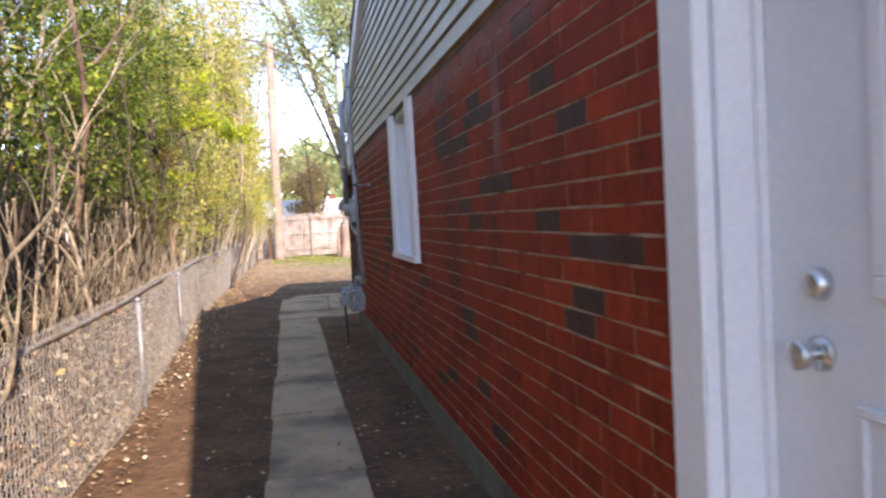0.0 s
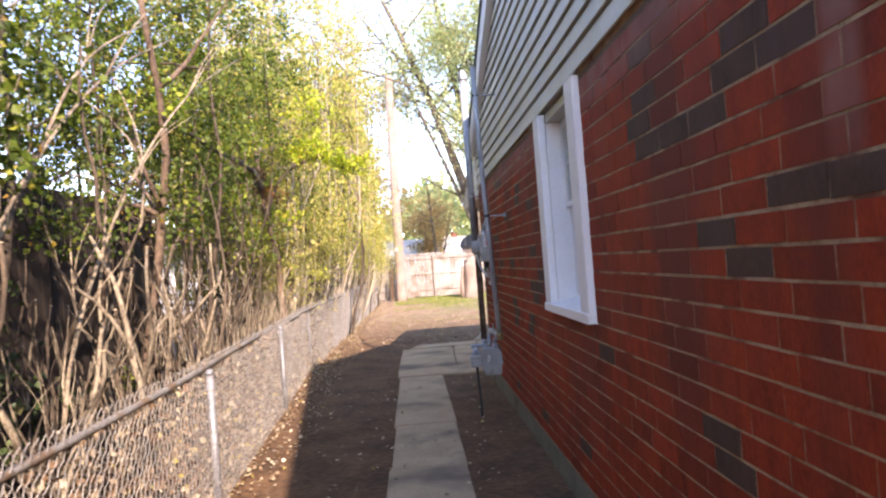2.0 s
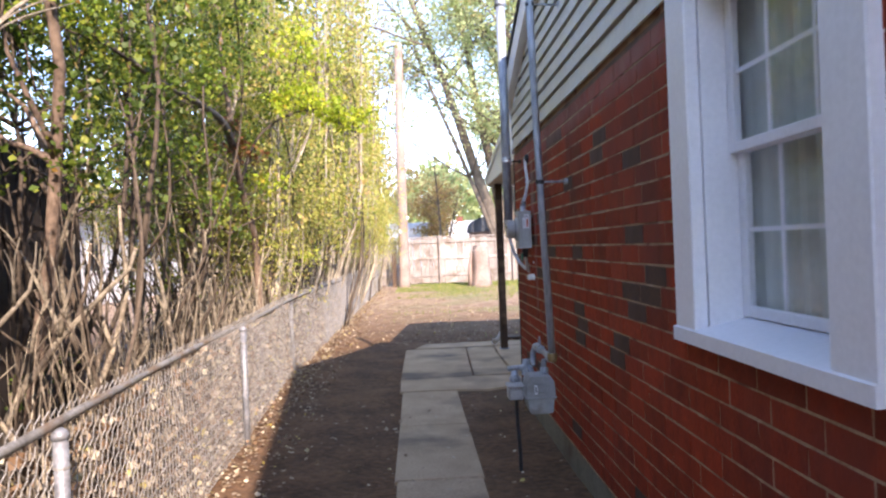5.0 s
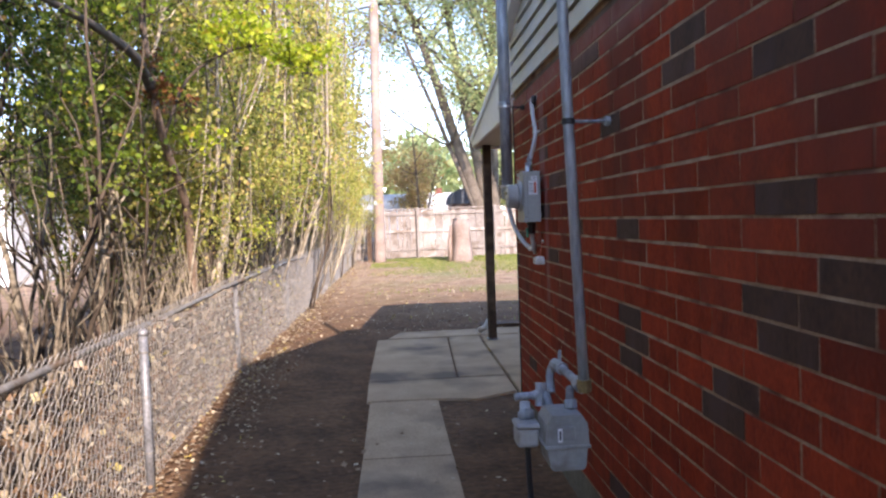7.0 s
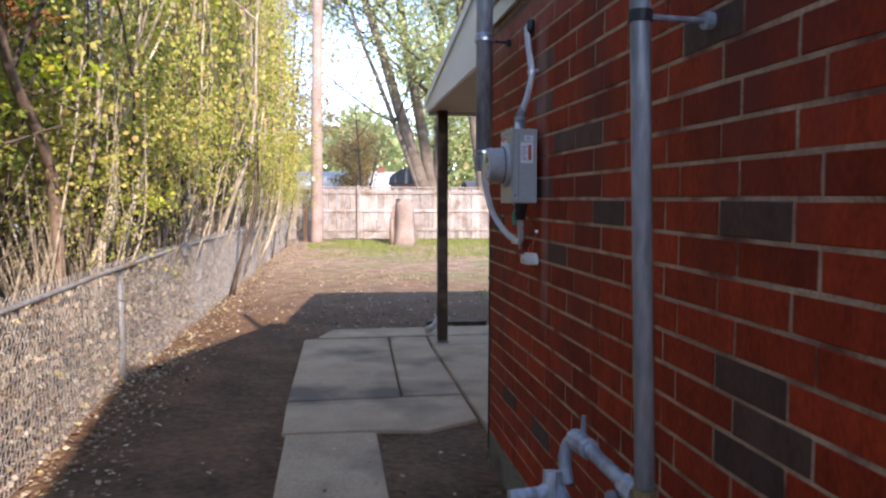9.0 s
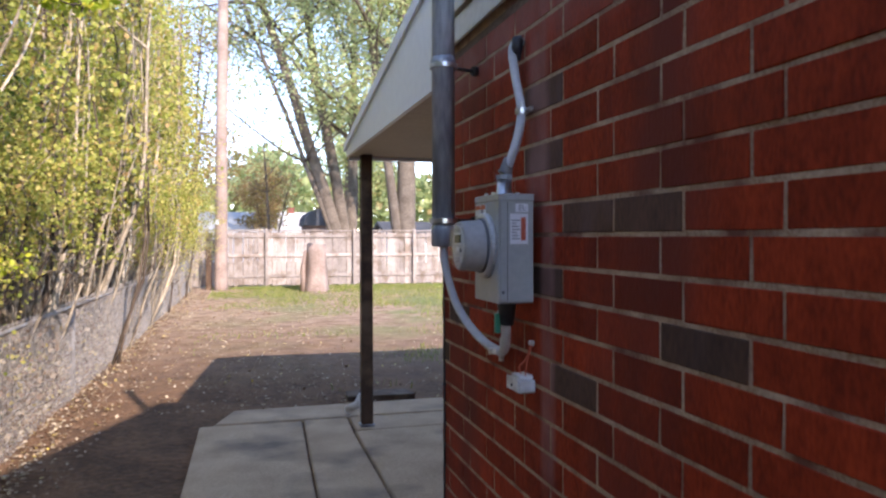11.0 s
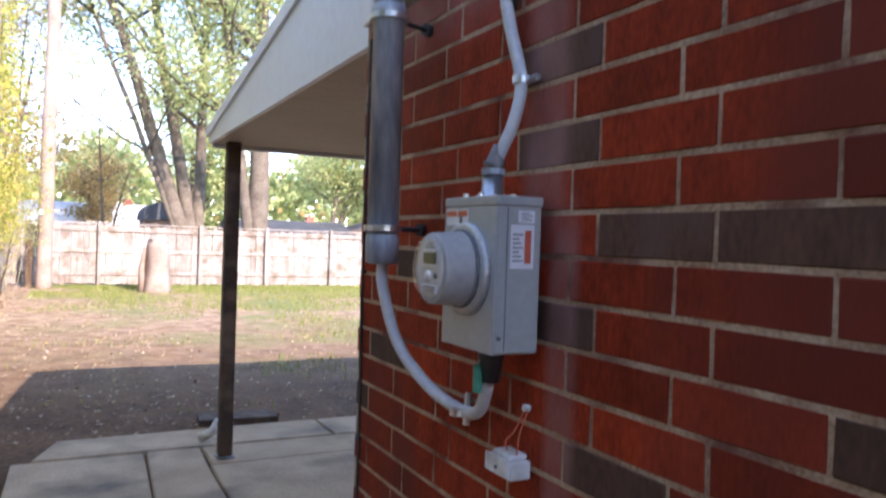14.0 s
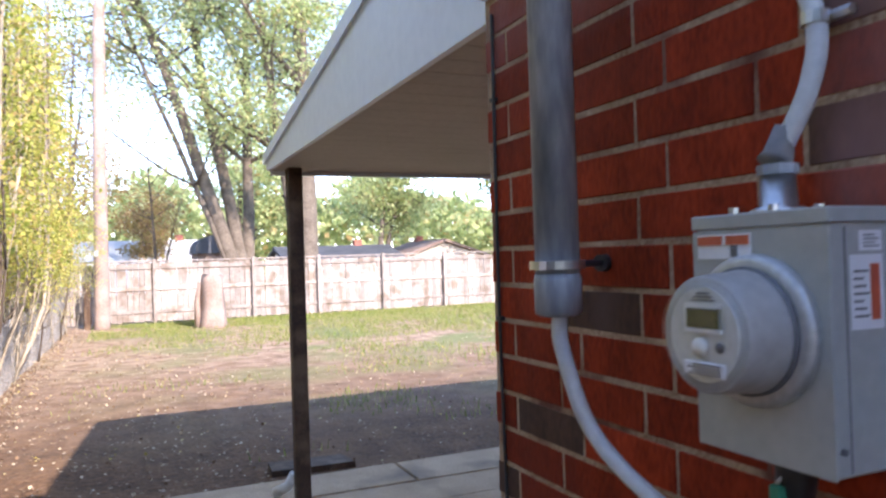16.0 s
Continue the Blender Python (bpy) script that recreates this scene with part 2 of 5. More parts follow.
def residue(m, bands):
    """Pale streaks left on the wall by pipes and tape taken off: (y, half width, lowest z, highest z)."""
    n, link = m.node_tree.nodes, m.node_tree.links.new
    shader = n["Principled BSDF"]
    before = shader.inputs["Base Color"].links[0].from_socket
    pos, sep, cloud = n.new("ShaderNodeNewGeometry"), n.new("ShaderNodeSeparateXYZ"), n.new("ShaderNodeTexNoise")
    link(pos.outputs["Position"], sep.inputs[0])
    cloud.inputs["Scale"].default_value, cloud.inputs["Detail"].default_value = 9, 5
    link(pos.outputs["Position"], cloud.inputs["Vector"])
    total = None
    for y, half, z0, z1 in bands:
        terms = []
        for out, mid, size, soft in (("Y", y, half, half), ("Z", (z0 + z1) / 2, (z1 - z0) / 2, 0.12)):
            sub, ab, mr = n.new("ShaderNodeMath"), n.new("ShaderNodeMath"), n.new("ShaderNodeMapRange")
            sub.operation, sub.inputs[1].default_value, ab.operation = "SUBTRACT", mid, "ABSOLUTE"
            link(sep.outputs[out], sub.inputs[0])
            link(sub.outputs[0], ab.inputs[0])
            mr.inputs["From Min"].default_value, mr.inputs["From Max"].default_value = size + soft, size
            link(ab.outputs[0], mr.inputs["Value"])
            terms.append(mr.outputs["Result"])
        mul = n.new("ShaderNodeMath")
        mul.operation = "MULTIPLY"
        link(terms[0], mul.inputs[0])
        link(terms[1], mul.inputs[1])
        if total is None:
            total = mul.outputs[0]
        else:
            mx = n.new("ShaderNodeMath")
            mx.operation = "MAXIMUM"
            link(total, mx.inputs[0])
            link(mul.outputs[0], mx.inputs[1])
            total = mx.outputs[0]
    thin = n.new("ShaderNodeMath")
    thin.operation = "MULTIPLY"
    link(total, thin.inputs[0])
    link(cloud.outputs["Fac"], thin.inputs[1])
    mix = n.new("ShaderNodeMixRGB")
    mix.inputs["Color2"].default_value = (0.34, 0.17, 0.15, 1)
    link(thin.outputs[0], mix.inputs["Fac"])
    link(before, mix.inputs["Color1"])
    link(mix.outputs["Color"], shader.inputs["Base Color"])


for brick_material in (brick_red, brick_red_far, brick_dark):
    residue(brick_material, [(10.69, 0.045, 1.62, 2.15), (10.62, 0.028, 0.95, 1.55), (4.35, 0.04, 1.62, 2.15), (5.9, 9.0, 2.11, 2.17)])

glass = bpy.data.materials.new("window_glass")
glass.use_nodes = True
gn, gl = glass.node_tree.nodes, glass.node_tree.links.new
g_gloss, g_clear, g_mix, g_fres = gn.new("ShaderNodeBsdfGlossy"), gn.new("ShaderNodeBsdfTransparent"), gn.new("ShaderNodeMixShader"), gn.new("ShaderNodeLayerWeight")
g_gloss.inputs["Roughness"].default_value, g_fres.inputs["Blend"].default_value = 0.02, 0.3
g_pow = gn.new("ShaderNodeMath")
g_pow.operation, g_pow.inputs[1].default_value = "POWER", 3.0
gl(g_fres.outputs["Facing"], g_pow.inputs[0])
g_low = gn.new("ShaderNodeMapRange")
g_low.inputs["To Min"].default_value, g_low.inputs["To Max"].default_value = 0.04, 0.7
gl(g_pow.outputs[0], g_low.inputs["Value"])
gl(g_low.outputs["Result"], g_mix.inputs["Fac"])
gl(g_clear.outputs["BSDF"], g_mix.inputs[1])
gl(g_gloss.outputs["BSDF"], g_mix.inputs[2])
gl(g_mix.outputs["Shader"], gn["Material Output"].inputs["Surface"])

# the ground: bare dirt by the house, thin grass further back
ground_mat = surface("ground_soil", (0.058, 0.028, 0.012), (0.185, 0.096, 0.046), 0.97, 2.2, 22, 1.0, 0.03)
gm = ground_mat.node_tree
gmn, gml = gm.nodes, gm.links.new
soil_ramp = [x for x in gmn if x.type == "VALTORGB"][0]
gpos = gmn.new("ShaderNodeNewGeometry")
gsep = gmn.new("ShaderNodeSeparateXYZ")
gml(gpos.outputs["Position"], gsep.inputs[0])
gnoise = gmn.new("ShaderNodeTexNoise")
gnoise.inputs["Scale"].default_value, gnoise.inputs["Detail"].default_value = 0.55, 6
gml(gpos.outputs["Position"], gnoise.inputs["Vector"])
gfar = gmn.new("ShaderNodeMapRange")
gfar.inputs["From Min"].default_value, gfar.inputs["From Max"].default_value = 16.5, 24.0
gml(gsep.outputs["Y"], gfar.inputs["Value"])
mottle = gmn.new("ShaderNodeTexNoise")
mottle.inputs["Scale"].default_value, mottle.inputs["Detail"].default_value = 3.5, 8
gml(gpos.outputs["Position"], mottle.inputs["Vector"])
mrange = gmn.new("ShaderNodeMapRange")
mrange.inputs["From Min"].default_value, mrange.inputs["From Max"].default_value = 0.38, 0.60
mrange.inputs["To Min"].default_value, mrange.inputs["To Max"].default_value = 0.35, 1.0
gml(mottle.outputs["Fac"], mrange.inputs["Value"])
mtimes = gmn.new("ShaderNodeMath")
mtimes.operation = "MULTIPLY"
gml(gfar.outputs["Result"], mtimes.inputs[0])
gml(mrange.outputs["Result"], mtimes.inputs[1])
gside = gmn.new("ShaderNodeMapRange")
gside.inputs["From Min"].default_value, gside.inputs["From Max"].default_value = -2.0, 2.5
gml(gsep.outputs["X"], gside.inputs["Value"])
gsum = gmn.new("ShaderNodeMath")
gsum.operation = "MULTIPLY"
gml(gfar.outputs["Result"], gsum.inputs[0])
gml(gside.outputs["Result"], gsum.inputs[1])
gpatch = gmn.new("ShaderNodeMapRange")
gpatch.inputs["From Min"].default_value, gpatch.inputs["From Max"].default_value = 0.46, 0.62
gml(gnoise.outputs["Fac"], gpatch.inputs["Value"])
gboth = gmn.new("ShaderNodeMath")
gboth.operation = "MULTIPLY"
gml(gsum.outputs[0], gboth.inputs[0])
gml(gpatch.outputs["Result"], gboth.inputs[1])
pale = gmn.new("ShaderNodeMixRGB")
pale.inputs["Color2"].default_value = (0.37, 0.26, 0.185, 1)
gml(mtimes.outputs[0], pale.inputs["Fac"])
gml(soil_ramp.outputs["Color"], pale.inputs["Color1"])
gmix = gmn.new("ShaderNodeMixRGB")
gmix.inputs["Color2"].default_value = (0.15, 0.17, 0.06, 1)
gml(gboth.outputs[0], gmix.inputs["Fac"])
gml(pale.outputs["Color"], gmix.inputs["Color1"])
gml(gmix.outputs["Color"], gmn["Principled BSDF"].inputs["Base Color"])


# ---- mesh helpers ----
def part(name, bm, material, parent=None, label="", smooth=False, kind=""):
    """Links a bmesh as one mesh object, under its thing."""
    me = bpy.data.meshes.new(name)
    bm.to_mesh(me)
    bm.free()
    me.materials.append(material)
    if smooth:
        me.polygons.foreach_set("use_smooth", [True] * len(me.polygons))
    ob = new(name, me)
    if parent:
        ob.parent = parent
    return tagged(ob, label, kind=kind)


def raw(name, verts, faces, material, parent=None, smooth=False, label="", kind=""):
    """Links a mesh from arrays."""
    me = bpy.data.meshes.new(name)
    me.from_pydata([tuple(v) for v in verts] if not isinstance(verts, np.ndarray) else verts.tolist(), [], faces if not isinstance(faces, np.ndarray) else faces.tolist())
    me.materials.append(material)
    if smooth:
        me.polygons.foreach_set("use_smooth", [True] * len(me.polygons))
    ob = new(name, me)
    if parent:
        ob.parent = parent
    return tagged(ob, label, kind=kind)


def empty(name, place, label="", category="", group=""):
    ob = new(name)
    ob.location = place
    ob.empty_display_size = 0.1
    return tagged(ob, label, category, group)


def box(bm, x0, x1, y0, y1, z0, z1, bevel=0.0):
    """Adds a box, with its edges broken by bevel."""
    v = [bm.verts.new((x, y, z)) for x in (x0, x1) for y in (y0, y1) for z in (z0, z1)]
    fs = [bm.faces.new([v[i] for i in q]) for q in ((0, 1, 3, 2), (4, 6, 7, 5), (0, 4, 5, 1), (2, 3, 7, 6), (0, 2, 6, 4), (1, 5, 7, 3))]
    if bevel:
        bmesh.ops.bevel(bm, geom=list({e for f in fs for e in f.edges}), offset=bevel, segments=1, affect="EDGES")
    return bm


def boxed(x0, x1, y0, y1, z0, z1, bevel=0.0):
    return box(bmesh.new(), x0, x1, y0, y1, z0, z1, bevel)


def prism(bm, poly, axis, a, b):
    """Adds a prism over a polygon: axis x takes (y, z) points, axis y takes (x, z), axis z takes (x, y)."""
    put = {"x": lambda p, t: (t, p[0], p[1]), "y": lambda p, t: (p[0], t, p[1]), "z": lambda p, t: (p[0], p[1], t)}[axis]
    lo, hi = [bm.verts.new(put(p, a)) for p in poly], [bm.verts.new(put(p, b)) for p in poly]
    bm.faces.new(lo[::-1])
    bm.faces.new(hi)
    for i in range(len(poly)):
        j = (i + 1) % len(poly)
        bm.faces.new((lo[i], lo[j], hi[j], hi[i]))
    bmesh.ops.recalc_face_normals(bm, faces=bm.faces)
    return bm


def tube(bm, points, radii, sides=8):
    """Adds a closed tube along points; radii: one, or one a point."""
    points = [Vector(p) for p in points]
    if not isinstance(radii, (list, tuple)):
        radii = [radii] * len(points)
    side = None
    rings = []
    for i, p in enumerate(points):
        d = (points[min(i + 1, len(points) - 1)] - points[max(i - 1, 0)]).normalized()
        if side is None:
            side = d.cross(Vector((0, 0, 1)) if abs(d.z) < 0.9 else Vector((1, 0, 0))).normalized()
        side = (side - d * side.dot(d)).normalized()
        up = d.cross(side)
        rings.append([bm.verts.new(p + (side * math.cos(a) + up * math.sin(a)) * radii[i]) for a in (2 * math.pi * k / sides for k in range(sides))])
    for r, q in zip(rings, rings[1:]):
        for k in range(sides):
            bm.faces.new((r[k], r[(k + 1) % sides], q[(k + 1) % sides], q[k]))
    bm.faces.new(rings[0][::-1])
    bm.faces.new(rings[-1])
    return bm


def pipe(points, radii, sides=10):
    return tube(bmesh.new(), points, radii, sides)


def leaves(rng, centres, size, flat=0.0, slim=0.45):
    """Arrays of small folded leaves: one at each centre."""
    n = len(centres)
    c = np.asarray(centres, float)
    d = rng.normal(size=(n, 3))
    d[:, 2] = d[:, 2] * (1 - flat) - 0.25 * (1 - flat)
    d /= np.linalg.norm(d, axis=1)[:, None] + 1e-9
    s = np.cross(d, rng.normal(size=(n, 3)) * np.array([1 - flat, 1 - flat, 1]))
    s /= np.linalg.norm(s, axis=1)[:, None] + 1e-9
    up = np.cross(d, s)
    ln = (size * rng.uniform(0.6, 1.35, n))[:, None]
    tip, mid = c + d * ln, c + d * ln * 0.45
    v = np.stack([c, mid + s * ln * slim + up * ln * 0.08, tip, mid - s * ln * slim + up * ln * 0.08], 1).reshape(-1, 3)
    i = np.arange(n)[:, None] * 4
    f = np.concatenate([i + np.array([[0, 1, 2]]), i + np.array([[0, 2, 3]])], 1).reshape(-1, 3)
    return v, f


# ---- ground ----
WALL = 0.79
C, L = 0.0813, 0.2577
CORNER, SOUTH = 11.66, 0.1


def build_ground():
    xs = [-400, -120, -50, -25, -14, -9, -6] + [round(-4.5 + 0.15 * i, 3) for i in range(57)] + [5, 6.5, 8, 10, 12, 15, 20, 30, 60, 140, 400]
    ys = [-400, -120, -50, -25, -12, -7, -4] + [round(-2 + 0.17 * i, 3) for i in range(215)] + [36, 39, 44, 52, 65, 90, 150, 400]
    verts = []
    for y in ys:
        for x in xs:
            z = -0.022
            if -4.6 < x < 4.2 and -2.5 < y < 34.7:
                z += 0.018 * noise.noise(Vector((x * 1.3, y * 1.3, 0))) + 0.010 * noise.noise(Vector((x * 5, y * 5, 3)))
                if -0.5 < x < 0.4 and y < 12.3 or -0.5 < x < 4.3 and 11.5 < y < 15.8:
                    z = min(z, -0.018)
                if x < -1.2:
                    z += 0.05 * min(1, (-1.2 - x) / 0.5)
            verts.append((x, y, z))
    w = len(xs)
    faces = [(r * w + i, r * w + i + 1, (r + 1) * w + i + 1, (r + 1) * w + i) for r in range(len(ys) - 1) for i in range(w - 1)]
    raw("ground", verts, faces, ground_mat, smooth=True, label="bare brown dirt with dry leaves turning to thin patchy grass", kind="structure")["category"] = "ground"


build_ground()


def slab(name, poly, parent, top=0.0):
    bm = prism(bmesh.new(), poly, "z", -0.09, top)
    edges = [e for e in bm.edges if all(v.co.z > top - 0.001 for v in e.verts)]
    bmesh.ops.bevel(bm, geom=edges, offset=0.008, segments=2, affect="EDGES")
    return part(name, bm, concrete, parent)


# ---- the house shell ----
ridge_y, eave_z, pitch = 6.25, 2.58, 0.34


def rake(y):
    """Height of the siding's upper edge."""
    return eave_z + pitch * min(11.6 - y, y - 0.9)


wall_west = tagged(empty("wall_west", (0, 0, 0)), "red brick side wall with pale mortar under pale grey siding", "wall", kind="structure")
# the mortar backing, with openings for the door and the window
bm = bmesh.new()
DOOR = (1.76, 2.77, 0.12, 2.14)
WIN = (6.42, 7.50, 1.06, 2.24)
back = WALL + 0.0018
box(bm, back, 1.00, SOUTH, DOOR[0], 0.14, 2.24)
box(bm, back, 1.00, DOOR[1], WIN[0], 0.14, 2.24)
box(bm, back, 1.00, WIN[1], CORNER - 0.004, 0.14, 2.24)
box(bm, back, 1.00, DOOR[0], DOOR[1], DOOR[3], 2.24)
box(bm, back, 1.00, WIN[0], WIN[1], 0.14, WIN[2])
part("mortar_wall", bm, mortar, wall_west, "pale sandy mortar")
part("foundation", box(boxed(WALL + 0.004, 1.0, SOUTH, CORNER - 0.004, -0.3, 0.145), WALL + 0.02, 9.0, CORNER - 0.25, CORNER - 0.006, -0.3, 0.145), foundation_mat, wall_west, "stained concrete foundation")
bm = bmesh.new()
prism(bm, [(SOUTH + 0.06, 2.24), (CORNER - 0.05, 2.24), (11.6, eave_z), (ridge_y, rake(ridge_y)), (SOUTH + 0.06, rake(SOUTH))], "x", WALL + 0.03, 1.0)
part("gable_sheathing", bm, siding_mat, wall_west)

wall_north = tagged(part("wall_north", boxed(1.0, 9.0, CORNER - 0.25, CORNER - 0.012, 0.14, 2.75), brick_red_far), "plain red brick rear wall under the porch", "wall", kind="structure")
wall_south = tagged(part("wall_south", boxed(1.0, 9.0, SOUTH, SOUTH + 0.2, -0.1, 2.46), brick_red_far), "plain red brick front wall", "wall", kind="structure")
wall_east = tagged(part("wall_east", prism(bmesh.new(), [(SOUTH + 0.2, -0.1), (CORNER - 0.25, -0.1), (CORNER - 0.25, 2.7), (ridge_y, rake(ridge_y) + 0.1), (SOUTH + 0.2, 2.46)], "x", 8.8, 9.0), brick_red_far), "plain red brick far side wall", "wall", kind="structure")
floor = tagged(part("floor", boxed(1.0, 8.8, SOUTH + 0.2, CORNER - 0.25, 0.0, 0.12), room_mat), "plain floor inside the house", "floor", kind="structure")
ceiling = tagged(part("ceiling", boxed(1.0, 8.8, SOUTH + 0.2, CORNER - 0.25, 2.36, 2.44), room_mat), "plain ceiling inside the house", "ceiling", kind="structure")

roof = tagged(empty("roof", (0, 0, 0)), "low gable roof of dark shingles with white trim", "roof", kind="structure")
top = 0.20
bm = bmesh.new()
prism(bm, [(-0.3, rake(-0.3) + top - 0.005), (ridge_y, rake(ridge_y) + top), (11.62, eave_z + top - 0.01), (11.62, eave_z + top + 0.03), (ridge_y, rake(ridge_y) + top + 0.045), (-0.3, rake(-0.3) + top + 0.035)], "x", 0.70, 9.3)
part("shingles", bm, shingle, roof)
for nm, ya, yb in (("rake_board", 11.61, ridge_y), ("rake_board", -0.1, ridge_y)):
    bm = bmesh.new()
    za, zb = rake(ya), rake(ridge_y)
    prism(bm, [(ya, za), (yb, zb), (yb, zb + top - 0.004), (ya, za + top - 0.004)], "x", 0.715, WALL - 0.012)
    part(nm, bm, white_paint, roof, "pale painted rake board")
bm = bmesh.new()
prism(bm, [(11.63, 2.78), (14.98, 2.275), (15.0, 2.30), (11.63, 2.825)], "x", 0.862, 9.3)
part("porch_shingles", bm, shingle, roof)
bm = bmesh.new()
prism(bm, [(11.68, 2.19), (14.94, 2.19), (14.965, 2.268), (11.68, 2.772)], "x", 0.86, 0.885)
part("porch_side_panel", bm, fascia_mat, roof, "plain white metal side panel")
bm = bmesh.new()
prism(bm, [(11.68, 2.735), (14.985, 2.236), (14.985, 2.296), (11.68, 2.812)], "x", 0.845, 0.858)
part("porch_side_trim", bm, fascia_mat, roof)
part("porch_fascia", boxed(0.887, 9.2, 14.94, 14.975, 2.165, 2.268, 0.003), fascia_mat, roof)
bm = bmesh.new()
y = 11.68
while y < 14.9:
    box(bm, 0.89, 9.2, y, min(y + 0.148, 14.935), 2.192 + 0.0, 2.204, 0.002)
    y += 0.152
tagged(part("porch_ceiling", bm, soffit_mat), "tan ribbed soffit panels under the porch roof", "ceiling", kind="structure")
part("porch_deck", boxed(0.89, 9.2, 11.66, 14.93, 2.208, 2.23), fascia_mat, roof)

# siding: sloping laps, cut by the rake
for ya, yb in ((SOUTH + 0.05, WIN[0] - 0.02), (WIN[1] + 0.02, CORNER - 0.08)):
    # black strip laid in as the shadow under the siding's lowest lap
    part("shadow_gap_strip", boxed(WALL + 0.004, WALL + 0.02, ya, yb, 2.205, 2.2395), black_plastic, wall_west, "black strip for the shadow gap under the siding")
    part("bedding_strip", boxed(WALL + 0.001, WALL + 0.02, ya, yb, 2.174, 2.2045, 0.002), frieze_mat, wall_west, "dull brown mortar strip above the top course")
corner_trim = tagged(part("trim", boxed(WALL - 0.022, WALL + 0.03, CORNER - 0.075, CORNER - 0.005, 2.195, 2.60, 0.004), white_paint), "white corner trim at the end of the siding", "trim", kind="structure")
z = 2.222
first = True
while z < rake(ridge_y) - 0.02:
    h = 0.115 if first else 0.102
    y1, y0 = CORNER - 0.08, SOUTH + 0.05
    if z + h > eave_z:
        y1, y0 = min(y1, 11.6 - (z + h * 0.2 - eave_z) / pitch), max(y0, 0.9 + (z + h * 0.2 - eave_z) / pitch)
    if y1 - y0 > 0.1:
        bm = bmesh.new()
        prof = [(WALL + 0.029, z + 0.014), (WALL - 0.006, z + 0.014), (WALL - 0.012, z), (WALL - 0.021, z), (WALL - 0.022, z + 0.006), (WALL - 0.007, z + h * 0.91), (WALL + 0.006, z + h * 0.93), (WALL + 0.006, z + h + 0.001), (WALL + 0.029, z + h + 0.001)]
        prism(bm, prof, "y", y0, y1)
        part("siding_board", bm, siding_mat, wall_west)
    z += h
    first = False

# ---- the window ----
window_1 = tagged(empty("window_1", (WALL, 6.96, 1.06)), "white double-hung window with wide white trim in red brick", "window", kind="structure")


def at_window(name, bm, mat, label=""):
    ob = part(name, bm, mat, None, label)
    ob.parent = window_1
    ob.matrix_parent_inverse = Matrix.Translation((-WALL, -6.96, -1.06))
    return ob


W0, W1, Z0, Z1 = 6.40, 7.51, 1.045, 2.211
at_window("window_trim", boxed(0.755, 0.80, W0, W0 + 0.17, Z0 + 0.045, Z1, 0.004), white_paint)
at_window("window_trim", boxed(0.755, 0.80, W1 - 0.17, W1, Z0 + 0.045, Z1, 0.004), white_paint)
at_window("window_head", boxed(0.803, 0.93, W0 + 0.172, W1 - 0.172, Z1 - 0.05, Z1 + 0.002, 0.004), siding_mat, "beige window head")
bm = bmesh.new()
prism(bm, [(0.745, Z0), (0.93, Z0), (0.93, Z0 + 0.085), (0.745, Z0 + 0.045)], "y", W0 - 0.002, W1 + 0.002)
at_window("window_sill", bm, white_paint)
for ya, yb in ((W0 + 0.155, W0 + 0.172), (W1 - 0.172, W1 - 0.155)):
    at_window("window_jamb", boxed(0.803, 0.93, ya, yb, Z0 + 0.06, Z1 - 0.052), white_paint)
G0, G1 = W0 + 0.175, W1 - 0.175
MID = 1.655
for nm, x, za, zb in (("upper_sash", 0.885, MID - 0.004, Z1 - 0.055), ("lower_sash", 0.912, Z0 + 0.088, MID + 0.028)):
    sash = at_window(nm, box(box(box(boxed(x, x + 0.025, G0, G0 + 0.045, za, zb, 0.003), x, x + 0.025, G1 - 0.045, G1, za, zb, 0.003), x, x + 0.025, G0 + 0.045, G1 - 0.045, za, za + 0.034, 0.003), x, x + 0.025, G0 + 0.045, G1 - 0.045, zb - 0.032, zb, 0.003), white_paint)
    bm = bmesh.new()
    for k in (1, 2):
        yy = G0 + (G1 - G0) * k / 3
        box(bm, x + 0.010, x + 0.016, yy - 0.008, yy + 0.008, za + 0.034, zb - 0.032)
    zz = (za + zb) / 2
    for a, b in ((G0 + 0.045, G0 + (G1 - G0) / 3 - 0.007), (G0 + (G1 - G0) / 3 + 0.007, G0 + (G1 - G0) * 2 / 3 - 0.007), (G0 + (G1 - G0) * 2 / 3 + 0.007, G1 - 0.045)):
        box(bm, x + 0.010, x + 0.016, a, b, zz - 0.007, zz + 0.007)
    at_window("muntin", bm, white_paint)
    pane = at_window("pane", boxed(x + 0.004, x + 0.008, G0 + 0.04, G1 - 0.04, za + 0.030, zb - 0.028), glass)
    pane.visible_shadow = False
bm = bmesh.new()
nv = 60
pv = []
for i in range(nv + 1):
    yy = G0 - 0.1 + (G1 - G0 + 0.2) * i / nv
    xx = 0.957 + 0.008 * math.sin(i * 0.9) + 0.006 * math.sin(i * 2.3)
    pv.append((xx, yy))
rows_ = [[bm.verts.new((x, y, zz)) for x, y in pv] for zz in (1.0, 2.25)]
rows2 = [[bm.verts.new((x + 0.004, y, zz)) for x, y in pv] for zz in (1.0, 2.25)]
for a, b in ((rows_[0], rows_[1]), (rows2[1], rows2[0])):
    for i in range(nv):
        bm.faces.new((a[i], a[i + 1], b[i + 1], b[i]))
curtain = tagged(part("curtain", bm, curtain_mat, None, smooth=True), "thin grey-green curtain hanging inside the window", "curtain")
rod = part("curtain_rod", pipe([(0.959, G0 - 0.10, 2.262), (0.959, G1 + 0.10, 2.26)], 0.012), white_plastic, curtain)

